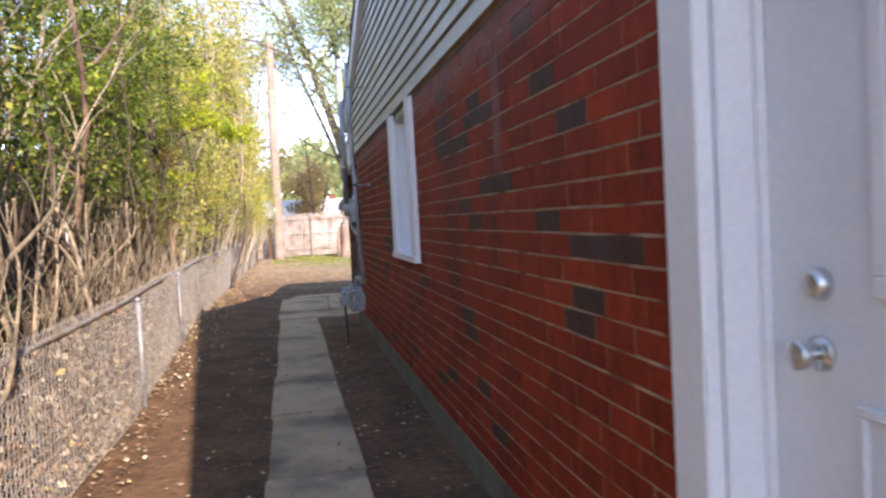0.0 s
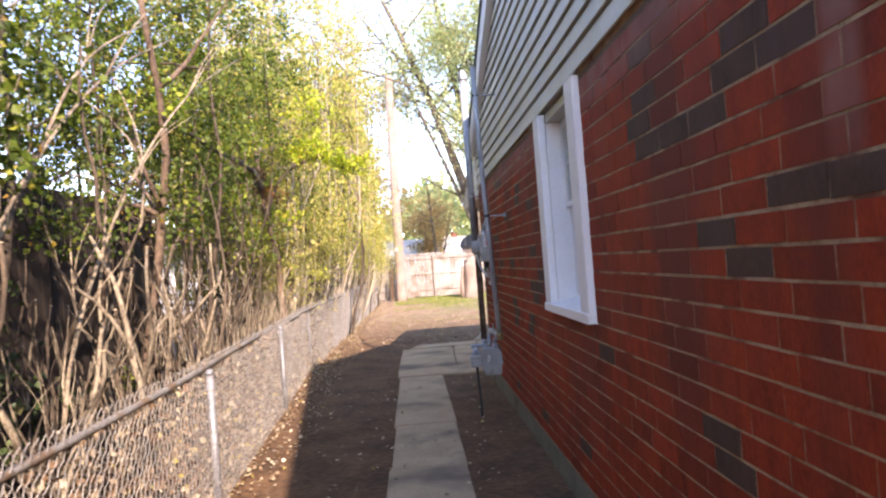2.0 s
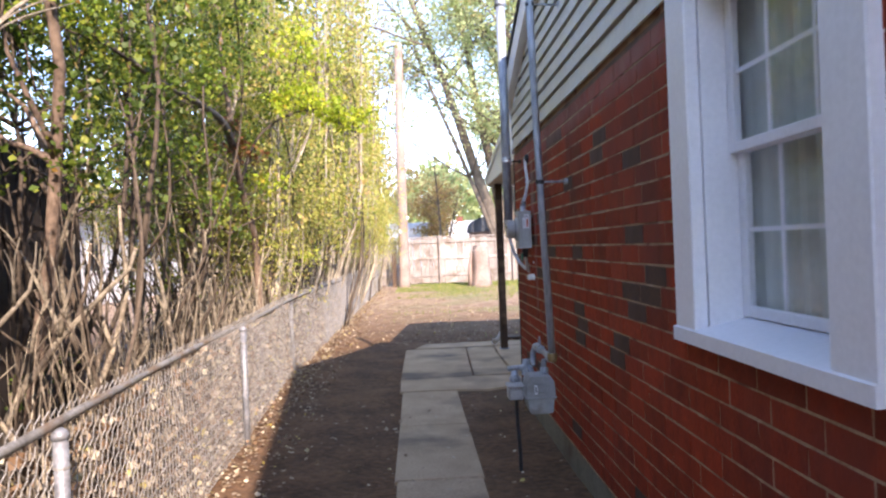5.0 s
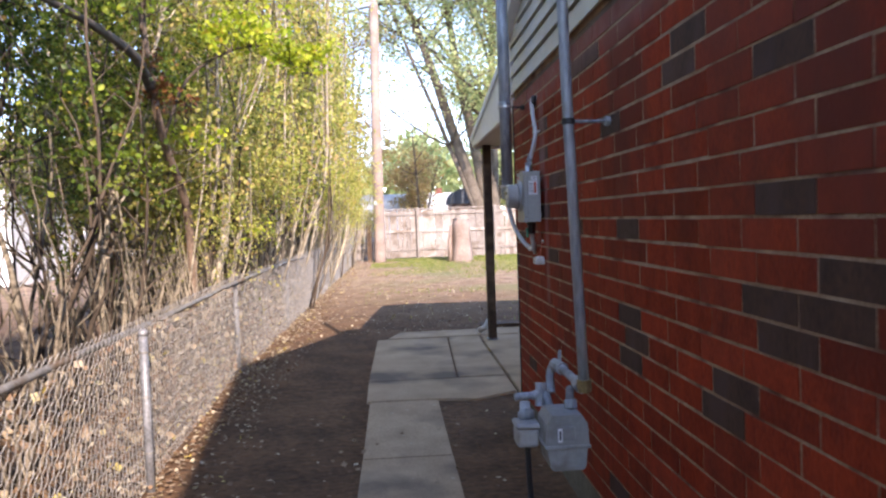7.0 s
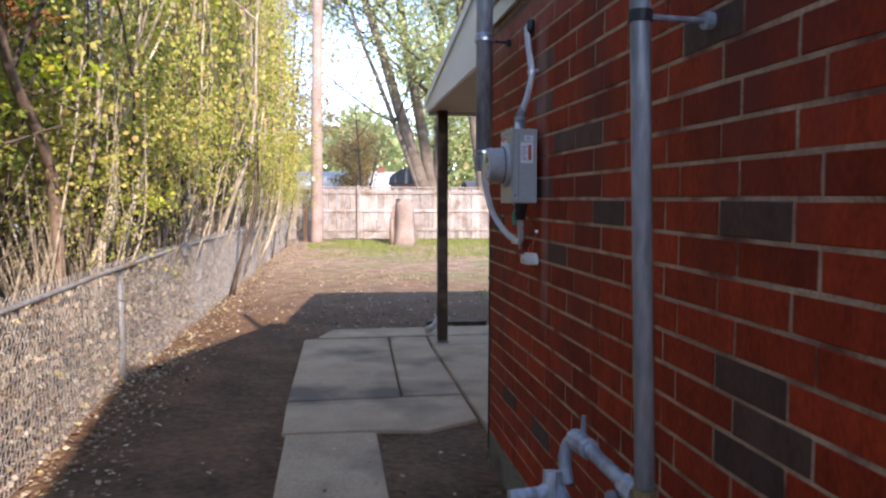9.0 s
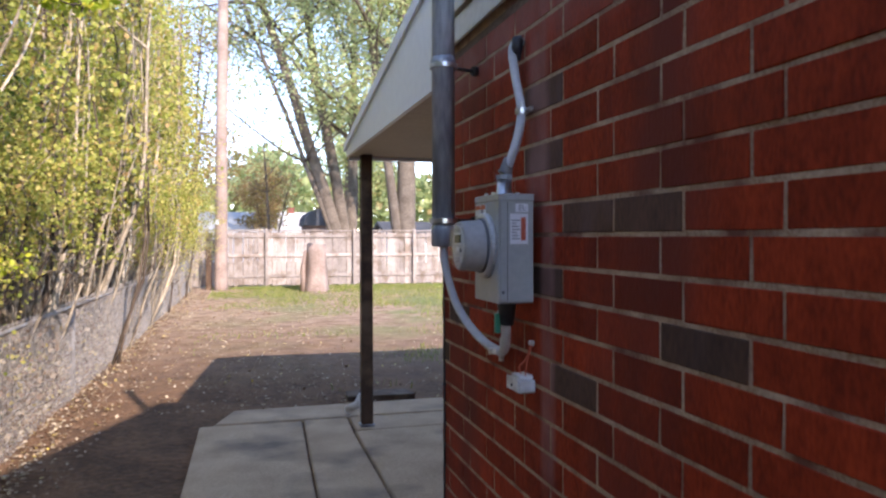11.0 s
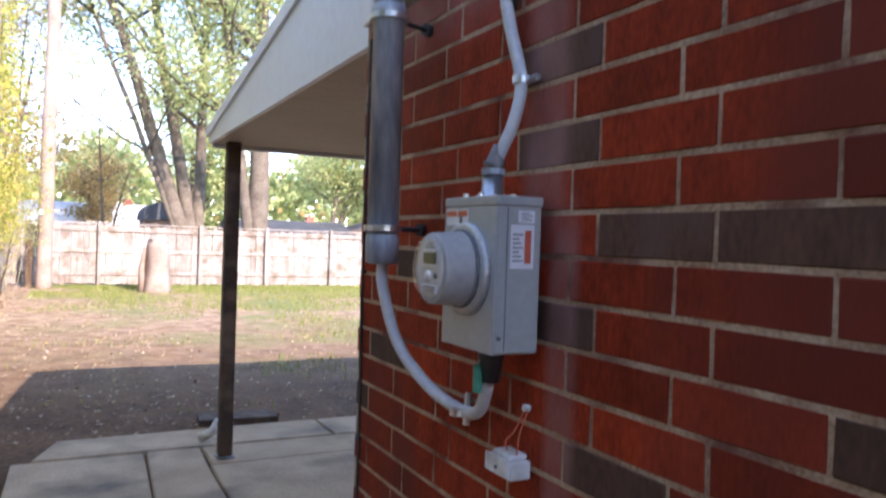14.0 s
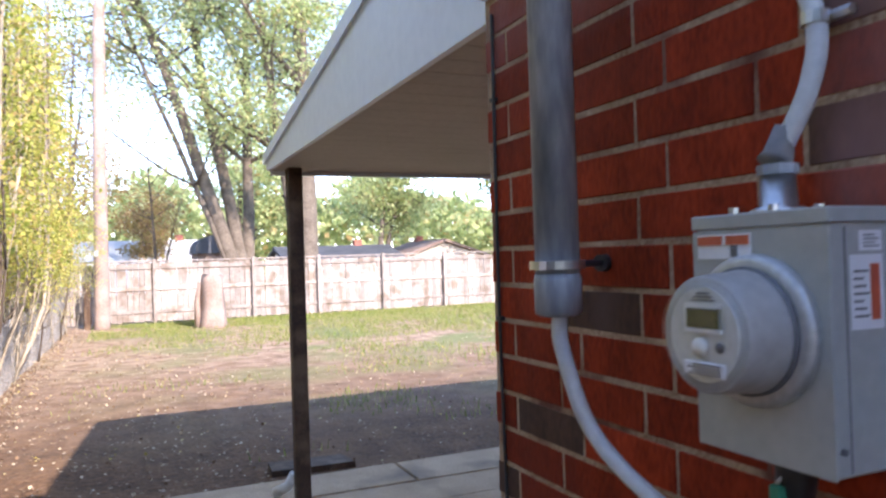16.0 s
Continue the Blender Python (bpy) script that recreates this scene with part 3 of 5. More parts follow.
# ---- the door ----
door_1 = tagged(empty("door_1", (0.9, 2.2, 0.12)), "closed pale grey-white panelled side door with two silver knobs", "door", kind="structure")


def at_door(name, bm, mat, label="", smooth=False, parent=None):
    ob = part(name, bm, mat, None, label, smooth)
    ob.parent = parent or door_1
    ob.matrix_parent_inverse = Matrix.Translation((-0.9, -2.2, -0.12))
    return ob


at_door("door_trim", boxed(0.758, 0.80, 2.74, 2.885, 0.10, 2.155, 0.005), white_paint)
at_door("door_trim", boxed(0.758, 0.80, 1.64, 1.785, 0.10, 2.155, 0.005), white_paint)
at_door("door_trim", boxed(0.760, 0.80, 1.785, 2.74, 2.08, 2.15, 0.005), white_paint)
at_door("door_jamb", boxed(0.803, 0.99, 2.728, 2.765, 0.12, 2.08), white_paint)
at_door("door_jamb", boxed(0.803, 0.99, 1.765, 1.797, 0.12, 2.08), white_paint)
at_door("door_jamb", boxed(0.803, 0.99, 1.80, 2.725, 2.06, 2.135), white_paint)
at_door("door_stop", boxed(0.885, 0.905, 2.706, 2.727, 0.14, 2.058, 0.002), white_paint)
at_door("door_sill", boxed(0.78, 1.0, 1.80, 2.725, 0.09, 0.14, 0.004), bright_metal)
at_door("door_leaf", boxed(0.907, 0.95, 1.803, 2.722, 0.145, 2.055, 0.003), door_paint)
for ya, yb, za, zb in ((2.28, 2.47, 0.35, 0.98), (1.97, 2.16, 0.35, 0.98)):
    bm = bmesh.new()
    for a, b, c, d in ((ya, yb, za, za + 0.02), (ya, yb, zb - 0.02, zb), (ya, ya + 0.02, za + 0.02, zb - 0.02), (yb - 0.02, yb, za + 0.02, zb - 0.02)):
        box(bm, 0.897, 0.9065, a, b, c, d, 0.003)
    at_door("door_moulding", bm, door_paint)
bm = bmesh.new()
for a, b, c, d in ((1.97, 2.42, 1.18, 1.22), (1.97, 2.42, 1.88, 1.92), (1.97, 2.01, 1.22, 1.88), (2.38, 2.42, 1.22, 1.88)):
    box(bm, 0.893, 0.9065, a, b, c, d, 0.004)
at_door("light_frame", bm, white_paint)
at_door("blind", boxed(0.900, 0.906, 2.012, 2.378, 1.222, 1.878), curtain_mat)
bm = bmesh.new()
for k in range(32):
    box(bm, 0.8955, 0.8985, 2.014, 2.376, 1.23 + k * 0.02, 1.242 + k * 0.02)
at_door("blind_slats", bm, white_plastic)


def knob(z, r, length):
    bm = pipe([(0.906, 2.565, z), (0.898, 2.565, z)], r * 1.15, 24)
    tube(bm, [(0.898, 2.565, z), (0.885, 2.565, z), (0.872, 2.565, z), (0.872 - length, 2.565, z), (0.868 - length, 2.565, z)], [r * 0.5, r * 0.45, r * 0.85, r, r * 0.8], 24)
    return at_door("door_handle", bm, bright_metal, "round satin silver knob", True)


knob(1.06, 0.030, 0.025)
bm = pipe([(0.906, 2.565, 1.195), (0.895, 2.565, 1.195), (0.88, 2.565, 1.195), (0.878, 2.565, 1.195)], [0.034, 0.032, 0.026, 0.020], 24)
at_door("deadbolt", bm, bright_metal, "round silver deadbolt lock", True)

# ---- walkway and patio ----
walkway = tagged(empty("pavement", (0, 0, 0)), "narrow grey concrete path of worn slabs beside the house", "path", kind="structure")
rnd = random.Random(4)
y = 12.155
while y > -6:
    w0, w1 = -0.30 + rnd.uniform(-0.012, 0.012), 0.235 + rnd.uniform(-0.012, 0.012)
    tilt = rnd.uniform(-0.004, 0.004)
    slab("paving_slab", [(w0, y - 1.352), (w1, y - 1.352 + tilt), (w1 - 0.005, y - 0.006), (w0 + tilt, y)], walkway, rnd.uniform(-0.006, 0.0))
    y -= 1.36
patio = tagged(empty("pavement", (0, 0, 0)), "cracked grey concrete patio slabs under the porch", "patio", kind="structure")
slab("paving_slab", [(-0.33, 12.165), (0.20, 12.165), (0.52, 12.10), (0.86, 12.30), (0.86, 12.87), (-0.34, 12.86)], patio)
slab("paving_slab", [(-0.34, 12.875), (0.43, 12.885), (0.47, 14.2), (0.50, 15.08), (-0.31, 15.09)], patio, -0.003)
slab("paving_slab", [(0.445, 12.885), (0.865, 12.885), (0.865, 14.60), (0.88, 15.08), (0.52, 15.085), (0.485, 14.2)], patio, 0.001)
slab("paving_slab", [(0.88, 11.67), (2.6, 11.67), (2.6, 14.66), (0.88, 14.62)], patio, 0.004)
slab("paving_slab", [(2.615, 11.67), (4.4, 11.67), (4.4, 14.66), (2.615, 14.66)], patio, 0.002)
slab("paving_slab", [(0.895, 14.64), (4.4, 14.68), (4.4, 15.09), (0.895, 15.09)], patio, 0.0)
slab("paving_slab", [(-0.20, 15.105), (1.9, 15.105), (1.9, 15.62), (-0.05, 15.58)], patio, 0.003)
slab("paving_slab", [(1.915, 15.105), (4.4, 15.105), (4.4, 15.66), (1.915, 15.62)], patio, 0.001)

# ---- porch post ----
post = tagged(empty("porch_post", (1.0, 14.77, 0.0)), "dark brown weathered square wooden post on the patio", "post")


def under(thing, name, bm, mat, label="", smooth=False, parent=None):
    """A part built in the place's own coordinates, put under a thing or under one of its parts."""
    ob = part(name, bm, mat, None, label, smooth)
    ob.parent = parent or thing
    if not parent:
        ob.matrix_parent_inverse = Matrix.Translation(-thing.location)
    return ob


under(post, "shaft", boxed(0.952, 1.044, 14.725, 14.817, 0.02, 2.19, 0.006), brown_post)
under(post, "base_plate", boxed(0.94, 1.056, 14.713, 14.829, 0.003, 0.02, 0.003), galvanised)
under(post, "hook", pipe([(0.951, 14.76, 2.0), (0.93, 14.755, 2.0), (0.92, 14.755, 2.02)], 0.006, 6), black_plastic)
splash = tagged(part("splash_block", prism(bmesh.new(), [(0.98, 15.75), (1.62, 15.72), (1.58, 15.98), (1.0, 16.02)], "z", -0.02, 0.03), brown_post), "flat dark weathered board lying on the dirt by the patio", "board")
spout = tagged(empty("downspout_elbow", (0.90, 15.1, 0.0)), "white plastic drain elbow lying at the patio's edge", "downspout")
under(spout, "pipe", pipe([(1.0, 15.05, 0.19), (0.97, 15.1, 0.10), (0.90, 15.17, 0.045)], [0.03, 0.034, 0.038], 10), white_plastic, smooth=True)

# ---- the service mast with its cable ----
mast = tagged(empty("service_mast", (0.665, 11.17, 1.5)), "grey galvanised electrical conduit mast standing off the brick wall", "conduit")
under(mast, "pipe", pipe([(0.66, 11.17, 1.56), (0.66, 11.17, 3.38)], 0.037, 20), galvanised, smooth=True)
under(mast, "coupling", pipe([(0.66, 11.17, 2.07), (0.66, 11.17, 2.10), (0.66, 11.17, 2.11)], [0.041, 0.041, 0.038], 20), galvanised, smooth=True)
under(mast, "bushing", pipe([(0.66, 11.17, 1.495), (0.66, 11.17, 1.50), (0.66, 11.17, 1.555), (0.66, 11.17, 1.565)], [0.028, 0.039, 0.040, 0.038], 20), galvanised, smooth=True)
under(mast, "cap", pipe([(0.66, 11.17, 3.38), (0.66, 11.17, 3.40), (0.66, 11.17, 3.47), (0.66, 11.17, 3.50)], [0.045, 0.05, 0.04, 0.01], 16), galvanised, smooth=True)
for z in (1.58, 2.08, 2.98):
    under(mast, "bracket", tube(pipe([(0.66, 11.17, z), (0.78, 11.21, z)], 0.006, 8), [(0.772, 11.207, z), (0.789, 11.213, z)], 0.016, 10), black_plastic)
for z in (1.58, 2.08):
    under(mast, "strap", pipe([(0.66, 11.17, z - 0.007), (0.66, 11.17, z + 0.007)], 0.046, 20), bright_metal)


def curve(points, n=6):
    """Points of a smooth line through the given ones."""
    p = [Vector(q) for q in points]
    p = [p[0] * 2 - p[1]] + p + [p[-1] * 2 - p[-2]]
    out = []
    for i in range(1, len(p) - 2):
        for k in range(n):
            t = k / n
            a, b, c, d = p[i - 1], p[i], p[i + 1], p[i + 2]
            out.append(0.5 * (2 * b + (c - a) * t + (2 * a - 5 * b + 4 * c - d) * t * t + (3 * b - a - 3 * c + d) * t * t * t))
    return out + [p[-2]]


loop = tagged(empty("service_cable", (0.66, 11.17, 1.49)), "grey flexible electrical cable looping from the mast to the meter box", "cable")
under(loop, "cable", pipe(curve([(0.662, 11.17, 1.50), (0.665, 11.17, 1.44), (0.695, 11.14, 1.31), (0.735, 11.05, 1.222), (0.765, 10.94, 1.186), (0.755, 10.85, 1.205), (0.737, 10.79, 1.26), (0.73, 10.775, 1.30)]), 0.0135, 12), cable_grey, smooth=True)
under(loop, "boot", pipe([(0.73, 10.77, 1.285), (0.73, 10.765, 1.33), (0.73, 10.765, 1.349)], [0.021, 0.025, 0.028], 14), black_plastic, smooth=True)
under(loop, "strap", tube(pipe([(0.775, 10.935, 1.155), (0.779, 10.935, 1.225)], 0.008, 6), [(0.752, 10.935, 1.178), (0.752, 10.935, 1.194)], 0.017, 12), bright_metal)
feed = tagged(empty("wall_cable", (0.77, 10.83, 2.07)), "short grey cable from the brick down to the meter box", "cable")
under(feed, "cable", pipe(curve([(0.795, 10.80, 2.075), (0.765, 10.81, 2.06), (0.762, 10.785, 1.98), (0.765, 10.745, 1.87), (0.752, 10.745, 1.79), (0.735, 10.775, 1.715)]), 0.0125, 12), cable_grey, smooth=True)
under(feed, "sealant", pipe([(0.785, 10.795, 2.085), (0.775, 10.795, 2.08), (0.772, 10.80, 2.045), (0.780, 10.80, 2.02)], [0.008, 0.018, 0.016, 0.004], 8), black_plastic, smooth=True)
under(feed, "putty", pipe([(0.737, 10.77, 1.745), (0.733, 10.778, 1.71), (0.726, 10.779, 1.700)], [0.012, 0.019, 0.021], 12), putty, smooth=True)
under(feed, "strap", tube(pipe([(0.778, 10.705, 1.872), (0.78, 10.76, 1.872)], 0.007, 6), [(0.765, 10.745, 1.863), (0.765, 10.745, 1.879)], 0.0165, 12), bright_metal)

# ---- the electric meter ----
meter = tagged(empty("electric_meter", (0.73, 10.765, 1.35)), "grey metal electric meter box with round dial on brick", "electric meter")
X0, X1, Y0, Y1, ZB, ZT = 0.668, 0.765, 10.668, 10.862, 1.352, 1.636
under(meter, "enclosure", boxed(X0, X1, Y0, Y1, ZB, ZT, 0.004), grey_box)
under(meter, "cover_lid", box(boxed(X0 - 0.004, X1, Y0 - 0.004, Y1 + 0.004, ZT - 0.014, ZT + 0.004, 0.002), X0 - 0.003, X0 + 0.0, Y0 - 0.003, Y1 + 0.003, ZB, ZT - 0.016, 0.001), grey_box)
under(meter, "side_seam", boxed(X0 + 0.022, X0 + 0.0235, Y0 - 0.0012, Y0 + 0.001, ZB + 0.006, ZT - 0.018), ink)
MY, MZ = 10.765, 1.503
ring = under(meter, "ring", pipe([(X0 - 0.002, MY, MZ), (X0 - 0.016, MY, MZ), (X0 - 0.018, MY, MZ)], [0.089, 0.087, 0.079], 40), ring_metal, "dull metal sealing ring", True)
# ink-dark disc that stands for the shadow within the ring
under(meter, "ring_shade_disc", pipe([(X0 - 0.0185, MY, MZ), (X0 - 0.024, MY, MZ)], 0.0745, 40), ink, "dark disc for the shade inside the ring", True)
under(meter, "meter_body", pipe([(X0 - 0.0240, MY, MZ), (X0 - 0.0280, MY, MZ), (X0 - 0.0690, MY, MZ), (X0 - 0.0790, MY, MZ), (X0 - 0.0810, MY, MZ)], [0.071, 0.070, 0.067, 0.066, 0.064], 44), meter_grey, "matt grey drum of the meter", True)
face = under(meter, "meter_face", pipe([(X0 - 0.0812, MY, MZ), (X0 - 0.0825, MY, MZ)], 0.053, 36), meter_plate, "pale meter dial")
under(meter, "display", boxed(X0 - 0.0870, X0 - 0.0830, MY - 0.026, MY + 0.022, MZ + 0.008, MZ + 0.030, 0.001), surface("display_olive", (0.085, 0.08, 0.035), (0.13, 0.12, 0.06), 0.3, 10, 60, 0), "olive display window", parent=face)
under(meter, "display_frame", box(box(boxed(X0 - 0.0860, X0 - 0.0828, MY - 0.030, MY + 0.026, MZ + 0.0305, MZ + 0.035), X0 - 0.0860, X0 - 0.0828, MY - 0.030, MY + 0.026, MZ + 0.003, MZ + 0.0075), X0 - 0.0860, X0 - 0.0828, MY + 0.0225, MY + 0.026, MZ + 0.008, MZ + 0.030), white_plastic, "", parent=face)
under(meter, "port", pipe([(X0 - 0.0828, MY + 0.004, MZ - 0.014), (X0 - 0.0860, MY + 0.004, MZ - 0.014)], 0.011, 18), white_plastic, "", True, parent=face)
under(meter, "port", pipe([(X0 - 0.0828, MY - 0.026, MZ - 0.012), (X0 - 0.0850, MY - 0.026, MZ - 0.012)], 0.006, 14), ink, "", True, parent=face)
under(meter, "nameplate", boxed(X0 - 0.0855, X0 - 0.0828, MY - 0.034, MY + 0.030, MZ - 0.046, MZ - 0.030, 0.001), label_white, "", parent=face)
bm = bmesh.new()
for k in range(4):
    box(bm, X0 - 0.0868, X0 - 0.0858, MY - 0.028, MY + 0.022 - 0.008 * (k % 2), MZ - 0.044 + 0.0035 * k, MZ - 0.0425 + 0.0035 * k)
under(meter, "print_lines", bm, ink, "", parent=face)
bm = bmesh.new()
for k in range(3):
    box(bm, X0 - 0.0840, X0 - 0.0829, MY - 0.020 + 0.004 * k, MY + 0.018 - 0.005 * k, MZ + 0.038 + 0.004 * k, MZ + 0.0395 + 0.004 * k)
under(meter, "print_lines", bm, ink, "", parent=face)
lens = under(meter, "glass_cover", pipe([(X0 - 0.0815, MY, MZ), (X0 - 0.0890, MY, MZ), (X0 - 0.0915, MY, MZ), (X0 - 0.0930, MY, MZ), (X0 - 0.0938, MY, MZ)], [0.0618, 0.0605, 0.057, 0.047, 0.022], 40), glass, "clear domed meter cover", True)
lens.visible_shadow = False
hub = under(meter, "hub", pipe([(0.722, 10.778, ZT + 0.004), (0.722, 10.778, ZT + 0.008), (0.722, 10.778, ZT + 0.012), (0.722, 10.778, ZT + 0.05)], [0.034, 0.033, 0.022, 0.020], 24), bright_metal, "cast conduit hub", True)
under(meter, "hub_ring", pipe([(0.722, 10.778, ZT + 0.050), (0.722, 10.778, ZT + 0.062)], 0.024, 8), galvanised)
for dx, dy in ((-0.038, -0.03), (-0.038, 0.03), (0.030, -0.034), (0.030, 0.034)):
    under(meter, "screw", pipe([(0.718 + dx, 10.778 + dy, ZT + 0.004), (0.718 + dx, 10.778 + dy, ZT + 0.012)], 0.006, 8), bright_metal)
warn = under(meter, "warning_label", boxed(X0 - 0.0045, X0 - 0.0035, Y0 + 0.100, Y1 - 0.008, ZT - 0.050, ZT - 0.020), label_white, "white and red warning label")
under(meter, "label_band", boxed(X0 - 0.0062, X0 - 0.0048, Y0 + 0.102, Y0 + 0.137, ZT - 0.033, ZT - 0.022), label_red, parent=warn)
under(meter, "label_band", boxed(X0 - 0.0062, X0 - 0.0048, Y1 - 0.050, Y1 - 0.010, ZT - 0.033, ZT - 0.022), label_red, parent=warn)
under(meter, "label_figure", boxed(X0 - 0.0062, X0 - 0.0048, Y0 + 0.120, Y0 + 0.130, ZT - 0.048, ZT - 0.034), ink, parent=warn)
side = under(meter, "side_label", boxed(X0 + 0.030, X0 + 0.080, Y0 - 0.0010, Y0 + 0.001, ZB + 0.156, ZB + 0.236), label_white, "white label with an orange red block")
under(meter, "label_block", boxed(X0 + 0.060, X0 + 0.073, Y0 - 0.0024, Y0 - 0.0012, ZB + 0.166, ZB + 0.226), label_red, parent=side)
bm = bmesh.new()
for k in range(7):
    box(bm, X0 + 0.034, X0 + 0.056 - 0.004 * (k % 3), Y0 - 0.0022, Y0 - 0.0012, ZB + 0.169 + 0.008 * k, ZB + 0.1715 + 0.008 * k)
under(meter, "print_lines", bm, ink, parent=side)
small = under(meter, "rating_label", boxed(X0 + 0.045, X0 + 0.080, Y0 - 0.0010, Y0 + 0.001, ZT - 0.044, ZT - 0.022), label_white, "small white rating label")
bm = bmesh.new()
for k in range(4):
    box(bm, X0 + 0.051, X0 + 0.074 - 0.006 * (k % 2), Y0 - 0.0022, Y0 - 0.0012, ZT - 0.040 + 0.004 * k, ZT - 0.0385 + 0.004 * k)
under(meter, "print_lines", bm, ink, parent=small)
for za in (ZB + 0.03, ZT - 0.05):
    under(meter, "spacer", boxed(X1, 0.7895, 10.74, 10.79, za, za + 0.02), galvanised)
under(meter, "latch_screw", pipe([(X0 + 0.010, Y0, ZB + 0.03), (X0 + 0.010, Y0 - 0.004, ZB + 0.03)], 0.004, 8), ink)
tag = under(meter, "seal_wire", pipe(curve([(0.690, 10.760, 1.352), (0.700, 10.765, 1.345), (0.705, 10.77, 1.33), (0.70, 10.775, 1.318)]), 0.0025, 6), bright_metal)
under(meter, "seal_tag", boxed(0.694, 0.708, 10.767, 10.784, 1.262, 1.316, 0.002), label_green, "green plastic seal tag", parent=tag)

meter.location += Vector((0.004, -0.005, 0.0))

# ---- the small telephone block ----
block = tagged(empty("telephone_block", (0.77, 10.74, 1.12)), "small white plastic junction block screwed to the brick", "junction box")
under(block, "base", box(boxed(0.742, 0.789, 10.700, 10.790, 1.105, 1.140, 0.003), 0.748, 0.789, 10.715, 10.775, 1.1402, 1.150, 0.002), white_plastic)
under(block, "cover", boxed(0.738, 0.7415, 10.702, 10.788, 1.108, 1.143, 0.001), white_plastic)
under(block, "screw", pipe([(0.738, 10.745, 1.122), (0.735, 10.745, 1.122)], 0.004, 8), ink)
under(block, "wires", tube(pipe(curve([(0.765, 10.715, 1.15), (0.772, 10.718, 1.19), (0.785, 10.712, 1.235)]), 0.0018, 5), curve([(0.765, 10.75, 1.15), (0.76, 10.748, 1.17), (0.775, 10.74, 1.19), (0.785, 10.722, 1.235)]), 0.0018, 5), label_red)
under(block, "wire_clip", pipe([(0.789, 10.715, 1.238), (0.777, 10.715, 1.240)], 0.007, 8), white_plastic)

coax = tagged(empty("corner_cable", (WALL - 0.006, 11.615, 0.1)), "thin black cable clipped down the brick corner", "cable")
under(coax, "cable", pipe(curve([(WALL - 0.006, 11.612, 2.15), (WALL - 0.007, 11.618, 1.5), (WALL - 0.006, 11.611, 0.9), (WALL - 0.006, 11.618, 0.05)], 4), 0.004, 6), black_plastic)
for z in (0.4, 0.95, 1.45, 1.95):
    under(coax, "clip", boxed(WALL - 0.012, WALL, 11.605, 11.625, z, z + 0.010, 0.001), black_plastic)

# ---- the gas pipe and gas meter ----
riser = tagged(empty("vent_pipe", (0.64, 9.35, 0.7)), "slim grey galvanised pipe standing off the brick wall", "pipe")
under(riser, "pipe", pipe([(0.655, 9.355, 0.72), (0.621, 9.35, 1.75), (0.604, 9.345, 2.4), (0.60, 9.345, 3.05)], 0.0215, 16), galvanised, smooth=True)
under(riser, "fitting", pipe([(0.656, 9.355, 0.685), (0.656, 9.355, 0.70), (0.655, 9.355, 0.735)], [0.024, 0.030, 0.029], 10), brass_worn, "dull yellowish fitting")
for z, x in ((1.75, 0.621), (2.80, 0.602)):
    under(riser, "bracket", tube(pipe([(x, 9.35, z), (0.785, 9.365, z)], 0.0065, 8), [(0.770, 9.363, z), (0.789, 9.365, z)], 0.019, 10), galvanised)
    under(riser, "strap", pipe([(x, 9.35, z - 0.012), (x, 9.35, z + 0.012)], 0.026, 16), black_plastic)
gas = tagged(empty("gas_meter", (0.575, 9.42, 0.0)), "grey gas meter with regulator and pipes beside the brick wall", "gas meter")
under(gas, "meter_case", prism(prism(bmesh.new(), [(0.515, 0.605), (0.635, 0.605), (0.657, 0.570), (0.662, 0.487), (0.490, 0.487), (0.495, 0.570)], "y", 9.32, 9.50), [(0.497, 0.472), (0.655, 0.472), (0.648, 0.400), (0.638, 0.385), (0.518, 0.385), (0.505, 0.400)], "y", 9.325, 9.495), meter_case_grey)
under(gas, "flange", boxed(0.484, 0.668, 9.312, 9.508, 0.473, 0.486, 0.004), meter_case_grey)
idx = under(gas, "index", boxed(0.535, 0.605, 9.306, 9.319, 0.510, 0.565, 0.005), meter_case_grey)
under(gas, "tag", boxed(0.533, 0.551, 9.300, 9.3045, 0.505, 0.560, 0.002), label_white, "white oval tag", parent=idx)
under(gas, "tag_figure", boxed(0.538, 0.546, 9.298, 9.2998, 0.515, 0.550), ink, parent=idx)
reg = under(gas, "regulator", box(boxed(0.400, 0.490, 9.46, 9.57, 0.440, 0.515, 0.010), 0.394, 0.496, 9.454, 9.576, 0.5155, 0.538, 0.008), meter_grey)
under(gas, "regulator_neck", pipe([(0.455, 9.56, 0.541), (0.455, 9.56, 0.560), (0.455, 9.58, 0.562), (0.455, 9.58, 0.600)], [0.036, 0.036, 0.024, 0.022], 14), galvanised, "", True, parent=reg)
under(gas, "vent", pipe([(0.425, 9.66, 0.604), (0.545, 9.68, 0.604)], 0.017, 12), galvanised, "", True)
under(gas, "inlet_pipe", pipe(curve([(0.50, 9.67, 0.60), (0.545, 9.68, 0.615), (0.565, 9.66, 0.60), (0.565, 9.58, 0.56), (0.560, 9.50, 0.53)]), 0.018, 12), galvanised, "", True)
under(gas, "union", pipe([(0.540, 9.67, 0.555), (0.548, 9.69, 0.655)], 0.027, 6), galvanised)
under(gas, "union", pipe([(0.615, 9.42, 0.606), (0.615, 9.43, 0.640)], 0.027, 6), galvanised)
under(gas, "outlet_pipe", pipe([(0.615, 9.425, 0.60), (0.615, 9.435, 0.655), (0.625, 9.47, 0.675)], 0.018, 12), putty, "", True)
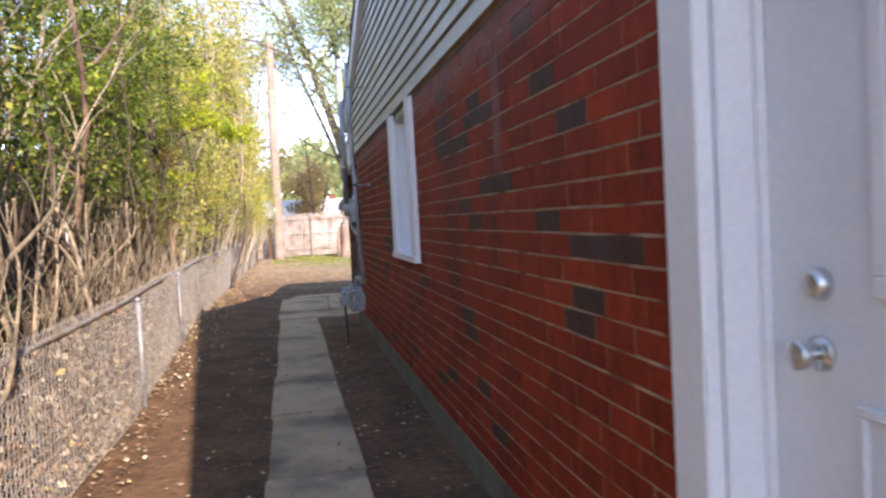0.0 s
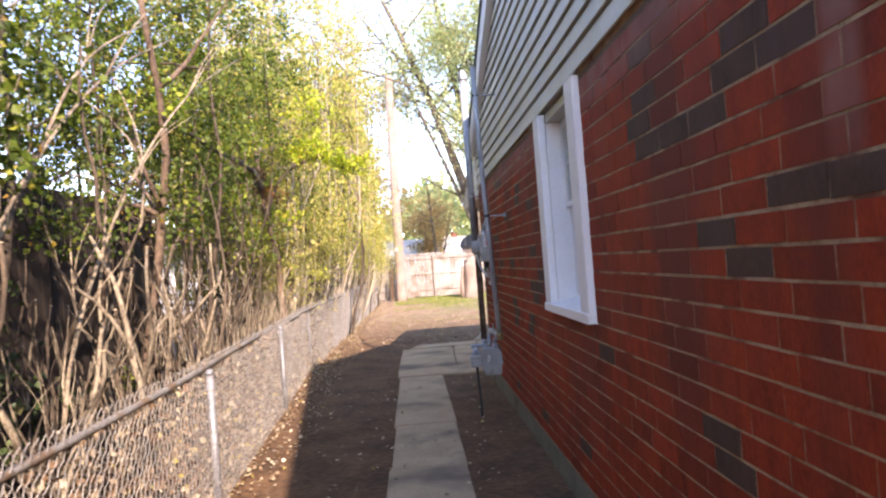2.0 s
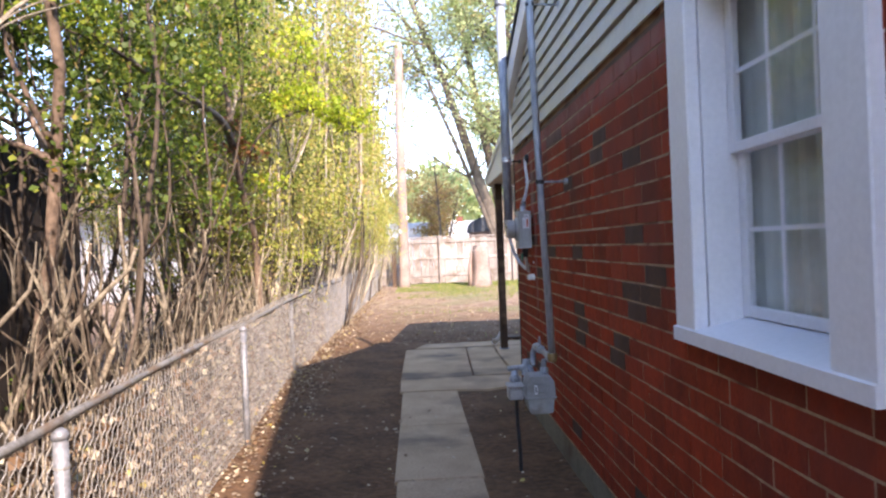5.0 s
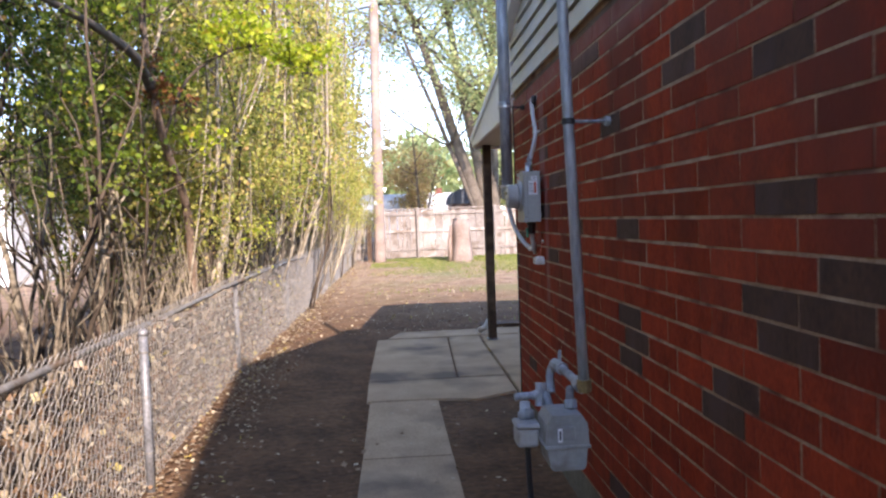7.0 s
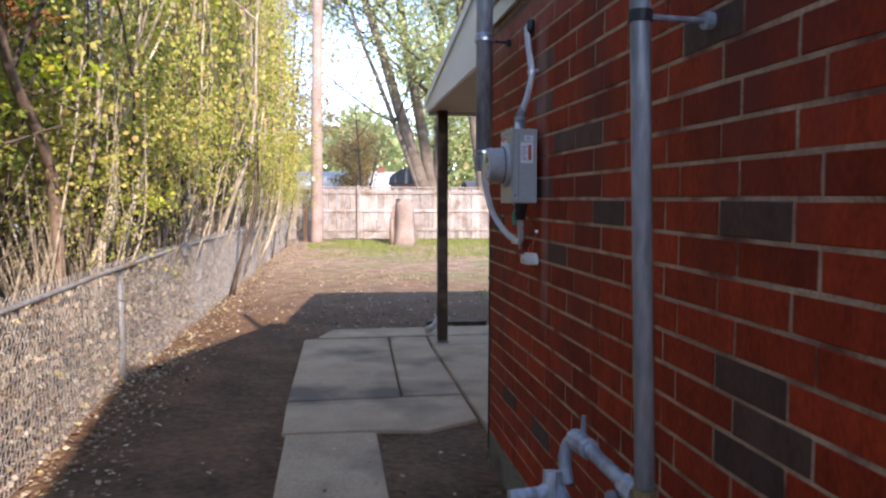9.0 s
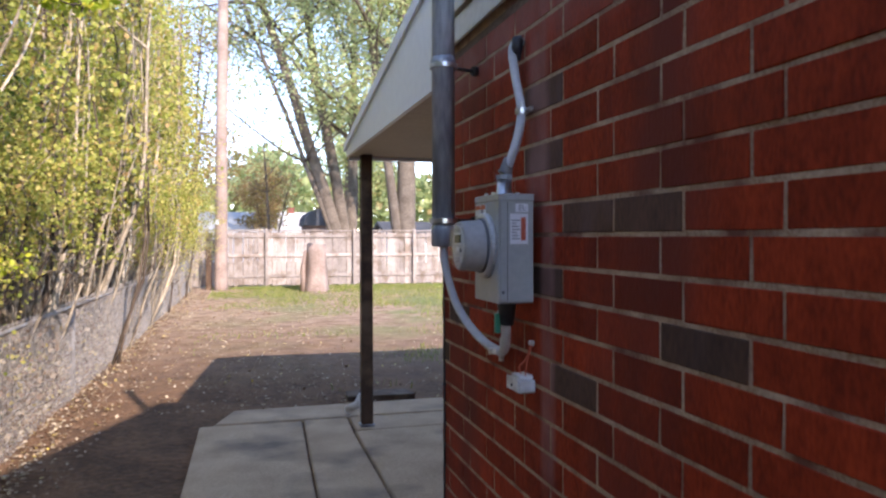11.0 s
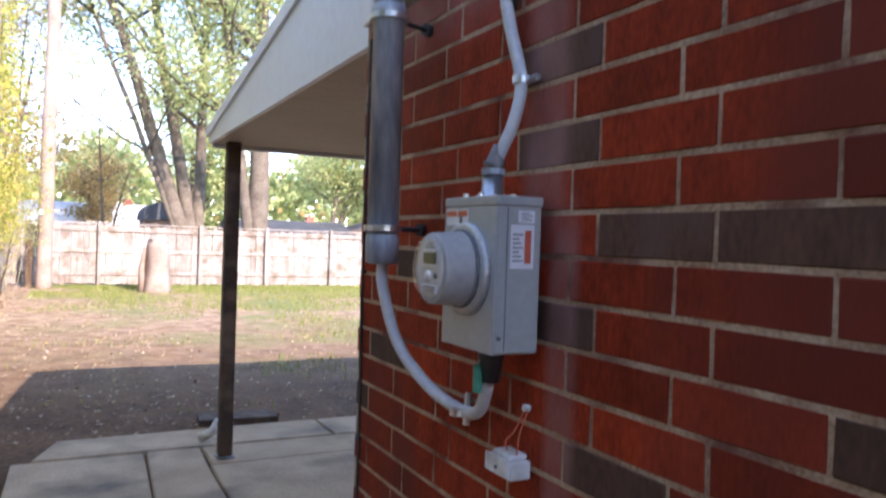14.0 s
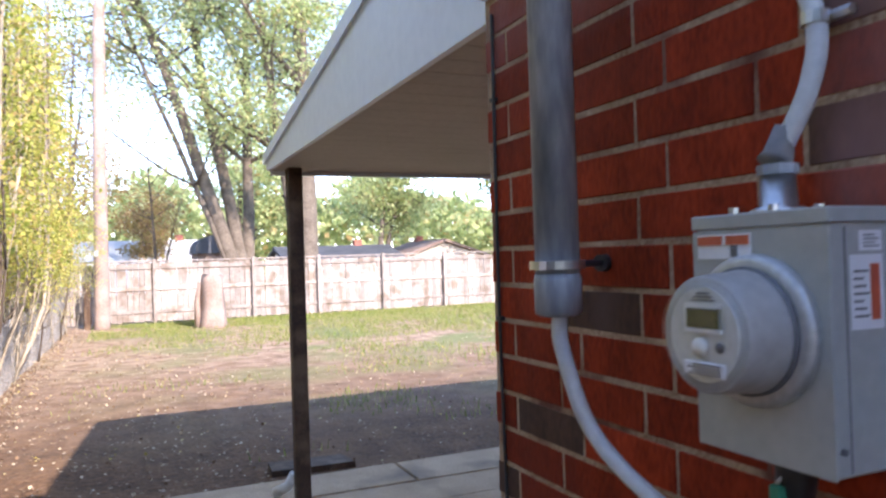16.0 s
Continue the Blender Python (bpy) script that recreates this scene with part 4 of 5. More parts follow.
under(gas, "header_pipe", pipe(curve([(0.655, 9.36, 0.700), (0.655, 9.43, 0.702), (0.645, 9.58, 0.710), (0.632, 9.70, 0.722), (0.612, 9.745, 0.71), (0.60, 9.75, 0.66), (0.60, 9.72, 0.60)]), 0.019, 12), galvanised, "", True)
under(gas, "union", pipe([(0.655, 9.385, 0.70), (0.655, 9.455, 0.702)], 0.030, 8), galvanised)
under(gas, "elbow", pipe([(0.640, 9.66, 0.716), (0.622, 9.74, 0.722)], 0.029, 10), galvanised)
under(gas, "valve_handle", pipe([(0.640, 9.72, 0.735), (0.642, 9.72, 0.79)], [0.010, 0.006], 8), galvanised)
under(gas, "supply_pipe", pipe(curve([(0.455, 9.55, 0.455), (0.46, 9.56, 0.30), (0.47, 9.57, 0.10), (0.47, 9.57, -0.2)]), 0.012, 10), black_plastic, "", True)

# ---- the wire fence ----
FY0, FY1, FTOP = -3.0, 31.2, 0.865


def fence_x(y):
    return -1.30 - 0.045 * max(0, min(y - 7, 6)) if y < 13 else -1.57 + 0.010 * (y - 13)


wire_fence = tagged(empty("chain_link_fence", (-1.4, 7.4, 0)), "low rusty grey chain-link fence with dead leaves caught in its mesh", "fence")


def at_fence(name, bm, mat, label="", smooth=False):
    return under(wire_fence, name, bm, mat, label, smooth)


posts = [1.1, 4.25, 7.4, 10.5, 13.6, 16.7, 19.8, 22.9, 26.0, 29.1, 31.1]
for y in posts:
    x = fence_x(y) + (0.035 if y < 12 else -0.03)
    h = FTOP - 0.035
    p = at_fence("fence_post", pipe([(x, y, -0.1), (x, y, h)], 0.024, 12), post_metal, "", True)
    under(wire_fence, "cap", pipe([(x, y, h), (x, y, h + 0.02), (x, y, h + 0.035)], [0.029, 0.027, 0.010], 12), post_metal, smooth=True, parent=p)
    for z in (0.2, 0.5, 0.74):
        under(wire_fence, "tie", pipe([(x, y, z - 0.004), (x, y, z + 0.004)], 0.028, 10), wire_mat, parent=p)
ys = [FY0 + (FY1 - FY0) * i / 60 for i in range(61)]
at_fence("top_rail", pipe([(fence_x(y), y, FTOP + 0.012 * math.sin(y * 0.9)) for y in ys], 0.0175, 8), rail_metal, "sagging dull grey pipe rail", True)


def mesh_wires():
    verts, faces = [], []
    step, r = 0.056, 0.0021
    rng = random.Random(8)
    y = FY0
    k = 0
    while y < FY1:
        zs = int((FTOP + 0.062) / (step / 2))
        prev = None
        thick = r if y < 16 else r * 1.3
        for i in range(zs + 1):
            z = i * step / 2
            s = ((i + k) % 2)
            yy = y + s * step / 2 * 1.04
            xx = fence_x(yy) + (0.004 if (i % 2) else -0.004) + 0.03 * noise.noise(Vector((yy * 0.8, z * 1.5, 0))) + 0.012
            ring_ = []
            for a in range(3):
                t = a * 2.094
                verts.append((xx + thick * math.cos(t), yy + thick * math.sin(t), z))
                ring_.append(len(verts) - 1)
            if prev:
                for a in range(3):
                    b = (a + 1) % 3
                    faces.append((prev[a], prev[b], ring_[b], ring_[a]))
            prev = ring_
        y += step / 2 * 1.0
        k += 1
    ob = raw("mesh", verts, faces, wire_mat, label="rusty grey diamond wire mesh", kind="stuff")
    ob.parent = wire_fence
    ob.matrix_parent_inverse = Matrix.Translation(-wire_fence.location)


mesh_wires()

# ---- the board fence at the back ----
board_fence = tagged(empty("board_fence", (3.5, 32.5, 0)), "tall weathered grey wooden board fence with rails and posts", "fence")


def at_boards(name, bm, mat, label=""):
    return under(board_fence, name, bm, mat, label)


rnd = random.Random(21)
base_board = bpy.data.meshes.new("board")
bm = boxed(-0.069, 0.069, -0.009, 0.009, 0, 1.66, 0.004)
bm.to_mesh(base_board)
bm.free()
base_board.materials.append(fence_wood)
x = -1.9
while x < 22:
    ob = new("board", base_board)
    ob.parent = board_fence
    drop = -0.004 * max(0, x)
    ob.location = Vector((x, 32.56 + rnd.uniform(-0.006, 0.006), 0.04 + drop + rnd.uniform(-0.02, 0.02))) - board_fence.location
    ob.rotation_euler = (0, radians(rnd.uniform(-0.7, 0.7)), 0)
    x += 0.146
for x in (-1.6, 0.78, 3.52, 5.49, 7.57, 9.7, 11.9, 14.1, 16.3, 18.5, 20.7):
    at_boards("fence_post", boxed(x - 0.045, x + 0.045, 32.42, 32.51, -0.1, 1.80, 0.008), fence_wood)
for z in (0.28, 0.92, 1.52):
    at_boards("rail", boxed(-1.9, 22, 32.51, 32.548, z, z + 0.09, 0.006), fence_wood)
at_boards("cap_rail", boxed(-1.95, 22, 32.49, 32.60, 1.72, 1.76, 0.008), fence_wood)

# ---- the wooden pole and the tall stump ----
pole = tagged(empty("utility_pole", (-0.62, 31.5, 0)), "tall bare weathered wooden utility pole with a broken top", "pole")
bm = pipe([(-0.56, 31.5, -0.2), (-0.56, 31.5, 0.2), (-0.53, 31.5, 4.0), (-0.45, 31.5, 8.5), (-0.44, 31.5, 8.72)], [0.21, 0.19, 0.17, 0.145, 0.08], 16)
under(pole, "shaft", bm, pole_wood, "", True)
under(pole, "pole_plate", boxed(-0.70, -0.60, 31.29, 31.32, 1.9, 2.05, 0.004), galvanised)
limb = tagged(empty("bare_limb", (-2.4, 20.0, 0)), "thin dark bare arching limb above the hedge", "branch")
under(limb, "limb", pipe(curve([(-2.9, 20.0, -0.1), (-2.8, 20.0, 3.0), (-2.5, 20.2, 5.2), (-1.8, 20.4, 5.72), (-1.2, 20.4, 5.86), (-0.87, 20.4, 6.0), (-0.4, 20.4, 5.83), (0.25, 20.4, 5.57)]), 0.019, 6), bark)
dark_post = tagged(part("corner_post", boxed(-1.0, -0.84, 31.75, 31.9, -0.05, 1.25, 0.01), brown_post), "dark square wooden post by the fence corner", "post")
stump = tagged(empty("tree_stump", (2.05, 30.0, 0)), "tall barkless pale dead tree stump in the yard", "stump")
bm = bmesh.new()
tube(bm, [(2.06, 30, -0.1), (2.06, 30, 0.1), (2.08, 30, 0.5), (2.07, 30, 1.0), (2.10, 30, 1.28)], [0.42, 0.34, 0.29, 0.28, 0.26], 14)
for v in bm.verts:
    a = math.atan2(v.co.y - 30, v.co.x - 2.06)
    k = 1 + 0.10 * math.sin(5 * a) + 0.05 * math.sin(9 * a + v.co.z * 2)
    v.co.x, v.co.y = 2.06 + (v.co.x - 2.06) * k, 30 + (v.co.y - 30) * k
    if v.co.z > 1.2:
        v.co.z += 0.08 * math.sin(a * 3)
under(stump, "trunk", bm, pole_wood, "", True)
under(stump, "side_shoot", pipe([(1.72, 30.05, -0.05), (1.70, 30.05, 0.6), (1.76, 30.0, 1.15)], [0.10, 0.07, 0.04], 8), pole_wood, "", True)


# ---- a flat-topped dark mass behind the wire fence, built as boards ----
screen = tagged(empty("board_screen", (-2.75, 4, 0)), "flat-topped brown board screen, with shade in its colour, behind canes", "fence")
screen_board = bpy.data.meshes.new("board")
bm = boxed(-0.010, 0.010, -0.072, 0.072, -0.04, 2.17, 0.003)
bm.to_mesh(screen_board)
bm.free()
screen_board.materials.append(shade_boards)
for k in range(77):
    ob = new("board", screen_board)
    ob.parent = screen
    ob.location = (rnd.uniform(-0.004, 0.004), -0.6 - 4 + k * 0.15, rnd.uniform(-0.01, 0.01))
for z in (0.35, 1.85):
    under(screen, "rail", boxed(-2.80, -2.762, -0.6, -0.6 + 77 * 0.15 - 0.1, z, z + 0.09, 0.004), shade_boards)

# ---- trees and shrubs ----
def limb_points(rng, start, direction, length, bend, n=7, reach=99):
    p, d = Vector(start), Vector(direction).normalized()
    out = [p.copy()]
    for i in range(n):
        d = (d + Vector((rng.uniform(-1, 1), rng.uniform(-1, 1), rng.uniform(-0.7, 1))) * bend).normalized()
        p = p + d * length / n
        r = math.hypot(p.x, p.y)
        if r > reach:
            p.x, p.y = p.x * (reach + 0.25 * (r - reach)) / r, p.y * (reach + 0.25 * (r - reach)) / r
        out.append(p.copy())
    return out


def tree(name, base, trunks, leaf_mat, seed, leaf_size, leaf_count, label, spread=1.0):
    """trunks: (lean x, lean y, height, radius) a stem. Limbs and twigs carry the clumps of leaves."""
    rng, nr = random.Random(seed), np.random.default_rng(seed)
    thing = tagged(empty(name, base), label, "tree")
    tips = []
    for lx, ly, h, r in trunks:
        pts = limb_points(rng, (0, 0, -0.2), (lx, ly, 1), h, 0.05, 9)
        tr = part("trunk", pipe(pts, [r * (1.25 if i == 0 else 1 - 0.085 * i) for i in range(len(pts))], 10), bark, thing, "", True)
        for k in range(9):
            i = rng.randint(3, len(pts) - 1)
            a = rng.uniform(0, 6.28)
            ln = h * rng.uniform(0.18, 0.36) * spread
            lp = limb_points(rng, pts[i], (math.cos(a), math.sin(a), rng.uniform(0.2, 1.0)), ln, 0.16, 6)
            rr = r * (1 - 0.085 * i) * 0.5
            bm = pipe(lp, [rr * (1 - 0.14 * j) for j in range(len(lp))], 6)
            for q in range(5):
                j = rng.randint(2, len(lp) - 1)
                a2 = rng.uniform(0, 6.28)
                tp = limb_points(rng, lp[j], (math.cos(a2), math.sin(a2), rng.uniform(-0.2, 0.9)), ln * rng.uniform(0.3, 0.55), 0.2, 4)
                tube(bm, tp, [rr * 0.35 * (1 - 0.2 * m) for m in range(len(tp))], 4)
                tips += tp[2:]
            tips += lp[3:]
            part("limb", bm, bark, tr, "", True)
    tips = np.array([tuple(t) for t in tips])
    pick = nr.integers(0, len(tips), leaf_count)
    c = tips[pick] + nr.normal(size=(leaf_count, 3)) * 0.38 * spread * np.array([1, 1, 0.8])
    v, f = leaves(nr, c, leaf_size)
    raw("crown", v, f, leaf_mat, thing, label="loose crown of small yellow-green leaves")
    return thing


tree("maple_tree", (4.2, 38, 0), [(-0.30, 0.05, 17, 0.30), (-0.12, 0.1, 19, 0.27), (0.05, 0.3, 18, 0.26), (-0.47, 0.0, 15, 0.13)], tree_leaf, 11, 0.12, 34000, "large maple with three leaning grey trunks and thin yellow-green leaves", 1.35)
tree("maple_tree", (6.0, 36.5, 0), [(0.05, 0.0, 18, 0.42), (-0.10, -0.1, 17, 0.22)], tree_leaf, 12, 0.12, 20000, "tall maple with a thick grey trunk behind the board fence", 1.0)
tree("young_tree", (1.3, 46, 0), [(0.02, 0, 7, 0.10), (0.25, 0.1, 5, 0.07)], rust_leaf, 13, 0.10, 1100, "slim pale-stemmed tree with sparse rusty leaves", 0.8)
tree("far_tree", (-2.2, 41, 0), [(0.0, 0, 12, 0.08), (0.12, 0, 11, 0.07), (-0.1, 0, 11, 0.06)], rust_leaf, 20, 0.11, 7000, "slender tree with thin rusty leaves beside the pole", 1.0)
tree("far_tree", (-3.4, 52, 0), [(0.0, 0, 12, 0.09), (0.15, 0, 11, 0.08), (-0.1, 0, 12, 0.08)], rust_leaf, 14, 0.12, 9000, "distant slender trees with sparse rusty leaves", 1.0)
tree("far_tree", (1.1, 57, 0), [(0.0, 0, 5.2, 0.12), (0.1, 0, 4.5, 0.1)], rust_leaf, 19, 0.15, 5000, "distant low tree with rusty brown foliage", 0.9)
tree("far_tree", (16, 58, 0), [(0.0, 0, 9, 0.25), (0.2, 0, 8, 0.2)], tree_leaf, 15, 0.20, 8000, "distant rounded tree with green leaves", 1.3)
tree("far_tree", (24, 50, 0), [(0.0, 0, 11, 0.3), (-0.2, 0, 9, 0.2)], green_leaf, 16, 0.20, 11000, "distant dense dark green tree", 1.3)
tree("far_tree", (8, 66, 0), [(0.0, 0, 10, 0.3), (0.2, 0, 9, 0.2)], tree_leaf, 17, 0.24, 9000, "distant pale green tree beyond the houses", 1.5)
tree("far_tree", (-9, 60, 0), [(0.0, 0, 15, 0.3), (0.2, 0, 12, 0.2)], tree_leaf, 18, 0.24, 9000, "distant tall tree with yellowing leaves", 1.4)


def shrub(seed, height, leaf_mat, leaf_count, leaf_size, stems, pale, label, low=0.35, cane=cane_pale):
    """An overgrown shrub: leaning canes with side twigs, bare below and leafy above."""
    rng, nr = random.Random(seed), np.random.default_rng(seed)
    thing = tagged(empty("hedge_shrub", (0, 0, 0)), label, "shrub", "shrubs along the wire fence")
    tips = []
    for k in range(stems):
        a = rng.uniform(0, 6.28)
        r0 = rng.uniform(0.02, 0.45)
        h = height * rng.uniform(0.55, 1.1)
        start = (math.cos(a) * r0, math.sin(a) * r0, -0.05)
        pts = limb_points(rng, start, (math.cos(a) * 0.20 + rng.uniform(-0.06, 0.15), math.sin(a) * 0.28, 1), h, 0.21, 11, 0.75)
        rad = rng.choice((0.008, 0.010, 0.013, 0.020)) * (height / 4)
        bm = pipe(pts, [rad * (1 - 0.075 * i) for i in range(len(pts))], 6)
        for q in range(rng.randint(3, 6)):
            j = rng.randint(2, len(pts) - 2)
            a2 = rng.uniform(0, 6.28)
            tp = limb_points(rng, pts[j], (math.cos(a2), math.sin(a2), rng.uniform(0.2, 1.2)), h * rng.uniform(0.12, 0.32), 0.24, 5, 0.8)
            tube(bm, tp, [rad * 0.5 * (1 - 0.15 * m) for m in range(len(tp))], 4)
            tips += [p for p in tp[1:] if p.z > height * low or rng.random() < 0.02]
        part("stem", bm, cane if rng.random() < pale else cane_dark, thing, "", True)
        tips += [p for p in pts if p.z > height * low]
    tips = np.array([tuple(t) for t in tips])
    pick = nr.integers(0, len(tips), leaf_count)
    spray = nr.normal(size=(len(tips), 3)) * np.array([0.16, 0.16, 0.12])
    run = nr.normal(size=(len(tips), 3)) * np.array([0.10, 0.10, 0.06])
    c = tips[pick] + spray[pick] + run[pick] * nr.uniform(-1.5, 1.5, (leaf_count, 1)) + nr.normal(size=(leaf_count, 3)) * 0.04
    v, f = leaves(nr, c, leaf_size)
    raw("foliage", v, f, leaf_mat, thing, label="small loose yellow-green leaves")
    return thing


masters = [
    shrub(31, 4.4, green_leaf, 14000, 0.029, 10, 0.3, "overgrown shrub with bare pale canes and small yellow-green leaves", 0.50),
    shrub(32, 4.0, green_leaf, 13500, 0.028, 10, 0.25, "overgrown shrub with many thin canes and dense green leaves", 0.52),
    shrub(33, 3.6, yellow_leaf, 8500, 0.029, 12, 0.7, "overgrown shrub with pale canes and yellowing leaves", 0.36),
    shrub(34, 4.8, green_leaf, 12000, 0.031, 9, 0.3, "tall leaning shrub with thick pale stems and loose leaves", 0.52),
    shrub(35, 2.6, yellow_leaf, 6000, 0.025, 22, 0.9, "low bushy shrub of thin pale twigs and yellow leaves", 0.40, cane_sun),
]


def bare_shrub(seed, label, stems=9, height=3.2, thick=0.026):
    """Thick pale forked canes, arching over the fence, almost bare."""
    rng, nr = random.Random(seed), np.random.default_rng(seed)
    thing = tagged(empty("bare_shrub", (0, 0, 0)), label, "shrub", "shrubs along the wire fence")
    tips = []
    for k in range(stems):
        a = rng.uniform(0, 6.28)
        r0 = rng.uniform(0.02, 0.35)
        h = height * rng.uniform(0.35, 1.15)
        pts = limb_points(rng, (math.cos(a) * r0, math.sin(a) * r0, -0.05), (rng.uniform(-0.12, 0.26), rng.uniform(-0.3, 0.3), 1), h, 0.24, 12, 0.5)
        rad = thick * rng.uniform(0.55, 1.15)
        bm = pipe(pts, [rad * (1 - 0.055 * i) for i in range(len(pts))], 8)
        for q in range(rng.randint(2, 4)):
            j = rng.randint(2, 8)
            tp = limb_points(rng, pts[j], (rng.uniform(-0.5, 0.6), rng.uniform(-0.6, 0.6), 1), h * rng.uniform(0.25, 0.5), 0.27, 7, 0.7)
            tube(bm, tp, [rad * 0.55 * (1 - 0.12 * m) for m in range(len(tp))], 6)
            tips += tp[2:]
            for w in range(2):
                tw = limb_points(rng, tp[rng.randint(2, 5)], (rng.uniform(-0.5, 0.8), rng.uniform(-0.8, 0.8), 1), h * 0.15, 0.2, 4)
                tube(bm, tw, [rad * 0.22 * (1 - 0.15 * m) for m in range(len(tw))], 4)
                tips += tw
        stem = part("stem", bm, cane_pale if k % 3 else cane_dark, thing, "", True)
        if h < height * 0.6:
            d = (pts[-1] - pts[-2]).normalized()
            part("cut_end", pipe([pts[-1], pts[-1] + d * 0.004], rad * 0.45, 8), cut_wood, stem)
    tips = np.array([tuple(t) for t in tips if t.z > 1.8])
    c = tips[nr.integers(0, len(tips), 700)] + nr.normal(size=(700, 3)) * 0.10
    v, f = leaves(nr, c, 0.038)
    raw("foliage", v, f, green_leaf, thing, label="few yellow-green leaves")
    return thing


# undergrowth added as a backing, with the shade put into its leaf colour
deep = shrub(36, 2.3, shade_leaf, 12000, 0.045, 16, 0.1, "dense dark green undergrowth, shade in its leaf colour, behind the canes", 0.02)
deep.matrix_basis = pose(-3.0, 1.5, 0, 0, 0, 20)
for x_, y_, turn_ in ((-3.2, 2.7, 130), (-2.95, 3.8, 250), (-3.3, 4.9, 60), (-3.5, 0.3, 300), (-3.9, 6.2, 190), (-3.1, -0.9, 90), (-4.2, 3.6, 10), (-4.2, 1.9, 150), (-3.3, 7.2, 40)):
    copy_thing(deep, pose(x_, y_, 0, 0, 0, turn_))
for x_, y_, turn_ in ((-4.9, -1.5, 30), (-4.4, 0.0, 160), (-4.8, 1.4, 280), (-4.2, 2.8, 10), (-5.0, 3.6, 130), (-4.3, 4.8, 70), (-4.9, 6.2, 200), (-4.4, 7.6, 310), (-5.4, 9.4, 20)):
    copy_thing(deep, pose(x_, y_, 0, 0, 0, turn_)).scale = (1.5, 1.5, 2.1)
tall = shrub(37, 5.6, yellow_leaf, 10500, 0.044, 26, 0.75, "tall wispy shrub of pale arching canes with olive and rusty leaves", 0.25, cane_sun)
tall.matrix_basis = pose(-2.5, 13.4, 0, 0, 0, 0)
lush = shrub(38, 4.9, green_leaf, 20000, 0.033, 11, 0.25, "tall leafy shrub with crooked pale canes and bright green leaves", 0.50)
lush.matrix_basis = pose(-3.2, 0.6, 0, 0, 0, 0)
for k, (x_, y_) in enumerate(((-1.85, 22.0), (-1.75, 24.5), (-1.7, 27.0), (-1.6, 29.2), (-1.65, 30.6), (-1.8, 19.5))):
    ob = copy_thing(masters[(4, 2, 4, 2, 4, 2)[k]], pose(x_, y_, 0, 0, 0, 70 * k))
    ob.scale = (1.1, 1.1, 1.15)
rnd = random.Random(80)
for y_ in (14.6, 15.8, 17.0, 18.3, 19.6, 21.0, 22.5, 24.0, 25.6, 27.2, 29.0):
    ob = copy_thing(tall, pose((-2.4 if y_ < 16 else -2.15) + rnd.uniform(-0.2, 0.2), y_, 0, 0, 0, rnd.uniform(0, 360)))
    ob.scale = (1.2, 1.2, rnd.uniform(1.0, 1.35))
for x_, y_ in ((-3.2, 2.0), (-3.1, 3.3), (-3.3, 4.4), (-3.1, 5.6), (-3.3, 7.2), (-2.8, -0.8)):
    ob = copy_thing(lush, pose(x_, y_, 0, 0, 0, rnd.uniform(0, 360)))
    ob.scale = (1.2, 1.2, rnd.uniform(1.0, 1.25))
bare = [bare_shrub(41, "bare shrub of thick pale forked canes behind the wire fence", 7), bare_shrub(42, "cut-back bare shrub with pale pruned stems", 7, 2.6, 0.026), bare_shrub(43, "tall arching bare shrub with pale bent canes", 6, 3.4, 0.026)]
rnd = random.Random(78)
seats = [(-1.75, 2.5), (-1.7, 3.5), (-1.75, 4.3), (-1.95, 2.0), (-1.80, 3.0), (-2.0, 3.9), (-1.85, 4.8), (-2.05, 5.6), (-1.85, 6.5), (-2.1, 7.5), (-2.0, 8.6), (-2.1, 9.6), (-2.15, 10.7), (-2.1, 15.6), (-2.2, 17.5)]
for n_, (x, y) in enumerate(seats):
    i = (2, 0, 1)[n_ % 3]
    if n_ < 3:
        bare[i].matrix_basis = pose(x, y, 0, 0, 0, rnd.uniform(-30, 30))
    else:
        s = rnd.uniform(0.85, 1.1)
        ob = copy_thing(bare[i], pose(x, y, 0, 0, 0, rnd.uniform(-40, 40)))
        ob.scale = (s, s, s)


def old_vine(x, y, lean, h, r, seed):
    rng = random.Random(seed)
    thing = tagged(empty("old_trunk", (x, y, 0)), "twisted reddish brown forked trunk behind the wire fence", "tree trunk")
    pts = limb_points(rng, (0, 0, -0.1), (lean, -0.1, 1), h, 0.14, 8)
    tr = part("trunk", pipe(pts, [r * (1 - 0.07 * i) for i in range(len(pts))], 9), bark_red, thing, "", True)
    for k in range(4):
        j = rng.randint(3, 7)
        lp = limb_points(rng, pts[j], (rng.uniform(-1, 1), rng.uniform(-1, 1), 0.8), h * 0.26, 0.3, 7)
        part("limb", pipe(lp, [r * 0.5 * (1 - 0.13 * m) for m in range(len(lp))], 7), bark_red, tr, "", True)


old_vine(-2.45, 9.4, 0.05, 4.2, 0.045, 52)
old_vine(-2.6, 13.0, -0.05, 4.0, 0.08, 53)



def crooked(thing, name, pts, r0, r1, mat, parent=None, label=""):
    """A bent tapering stem through the given points."""
    p = curve([Vector(q) - thing.location for q in pts], 4)
    return part(name, pipe(p, [r0 + (r1 - r0) * i / (len(p) - 1) for i in range(len(p))], 8), mat, parent or thing, label, True)


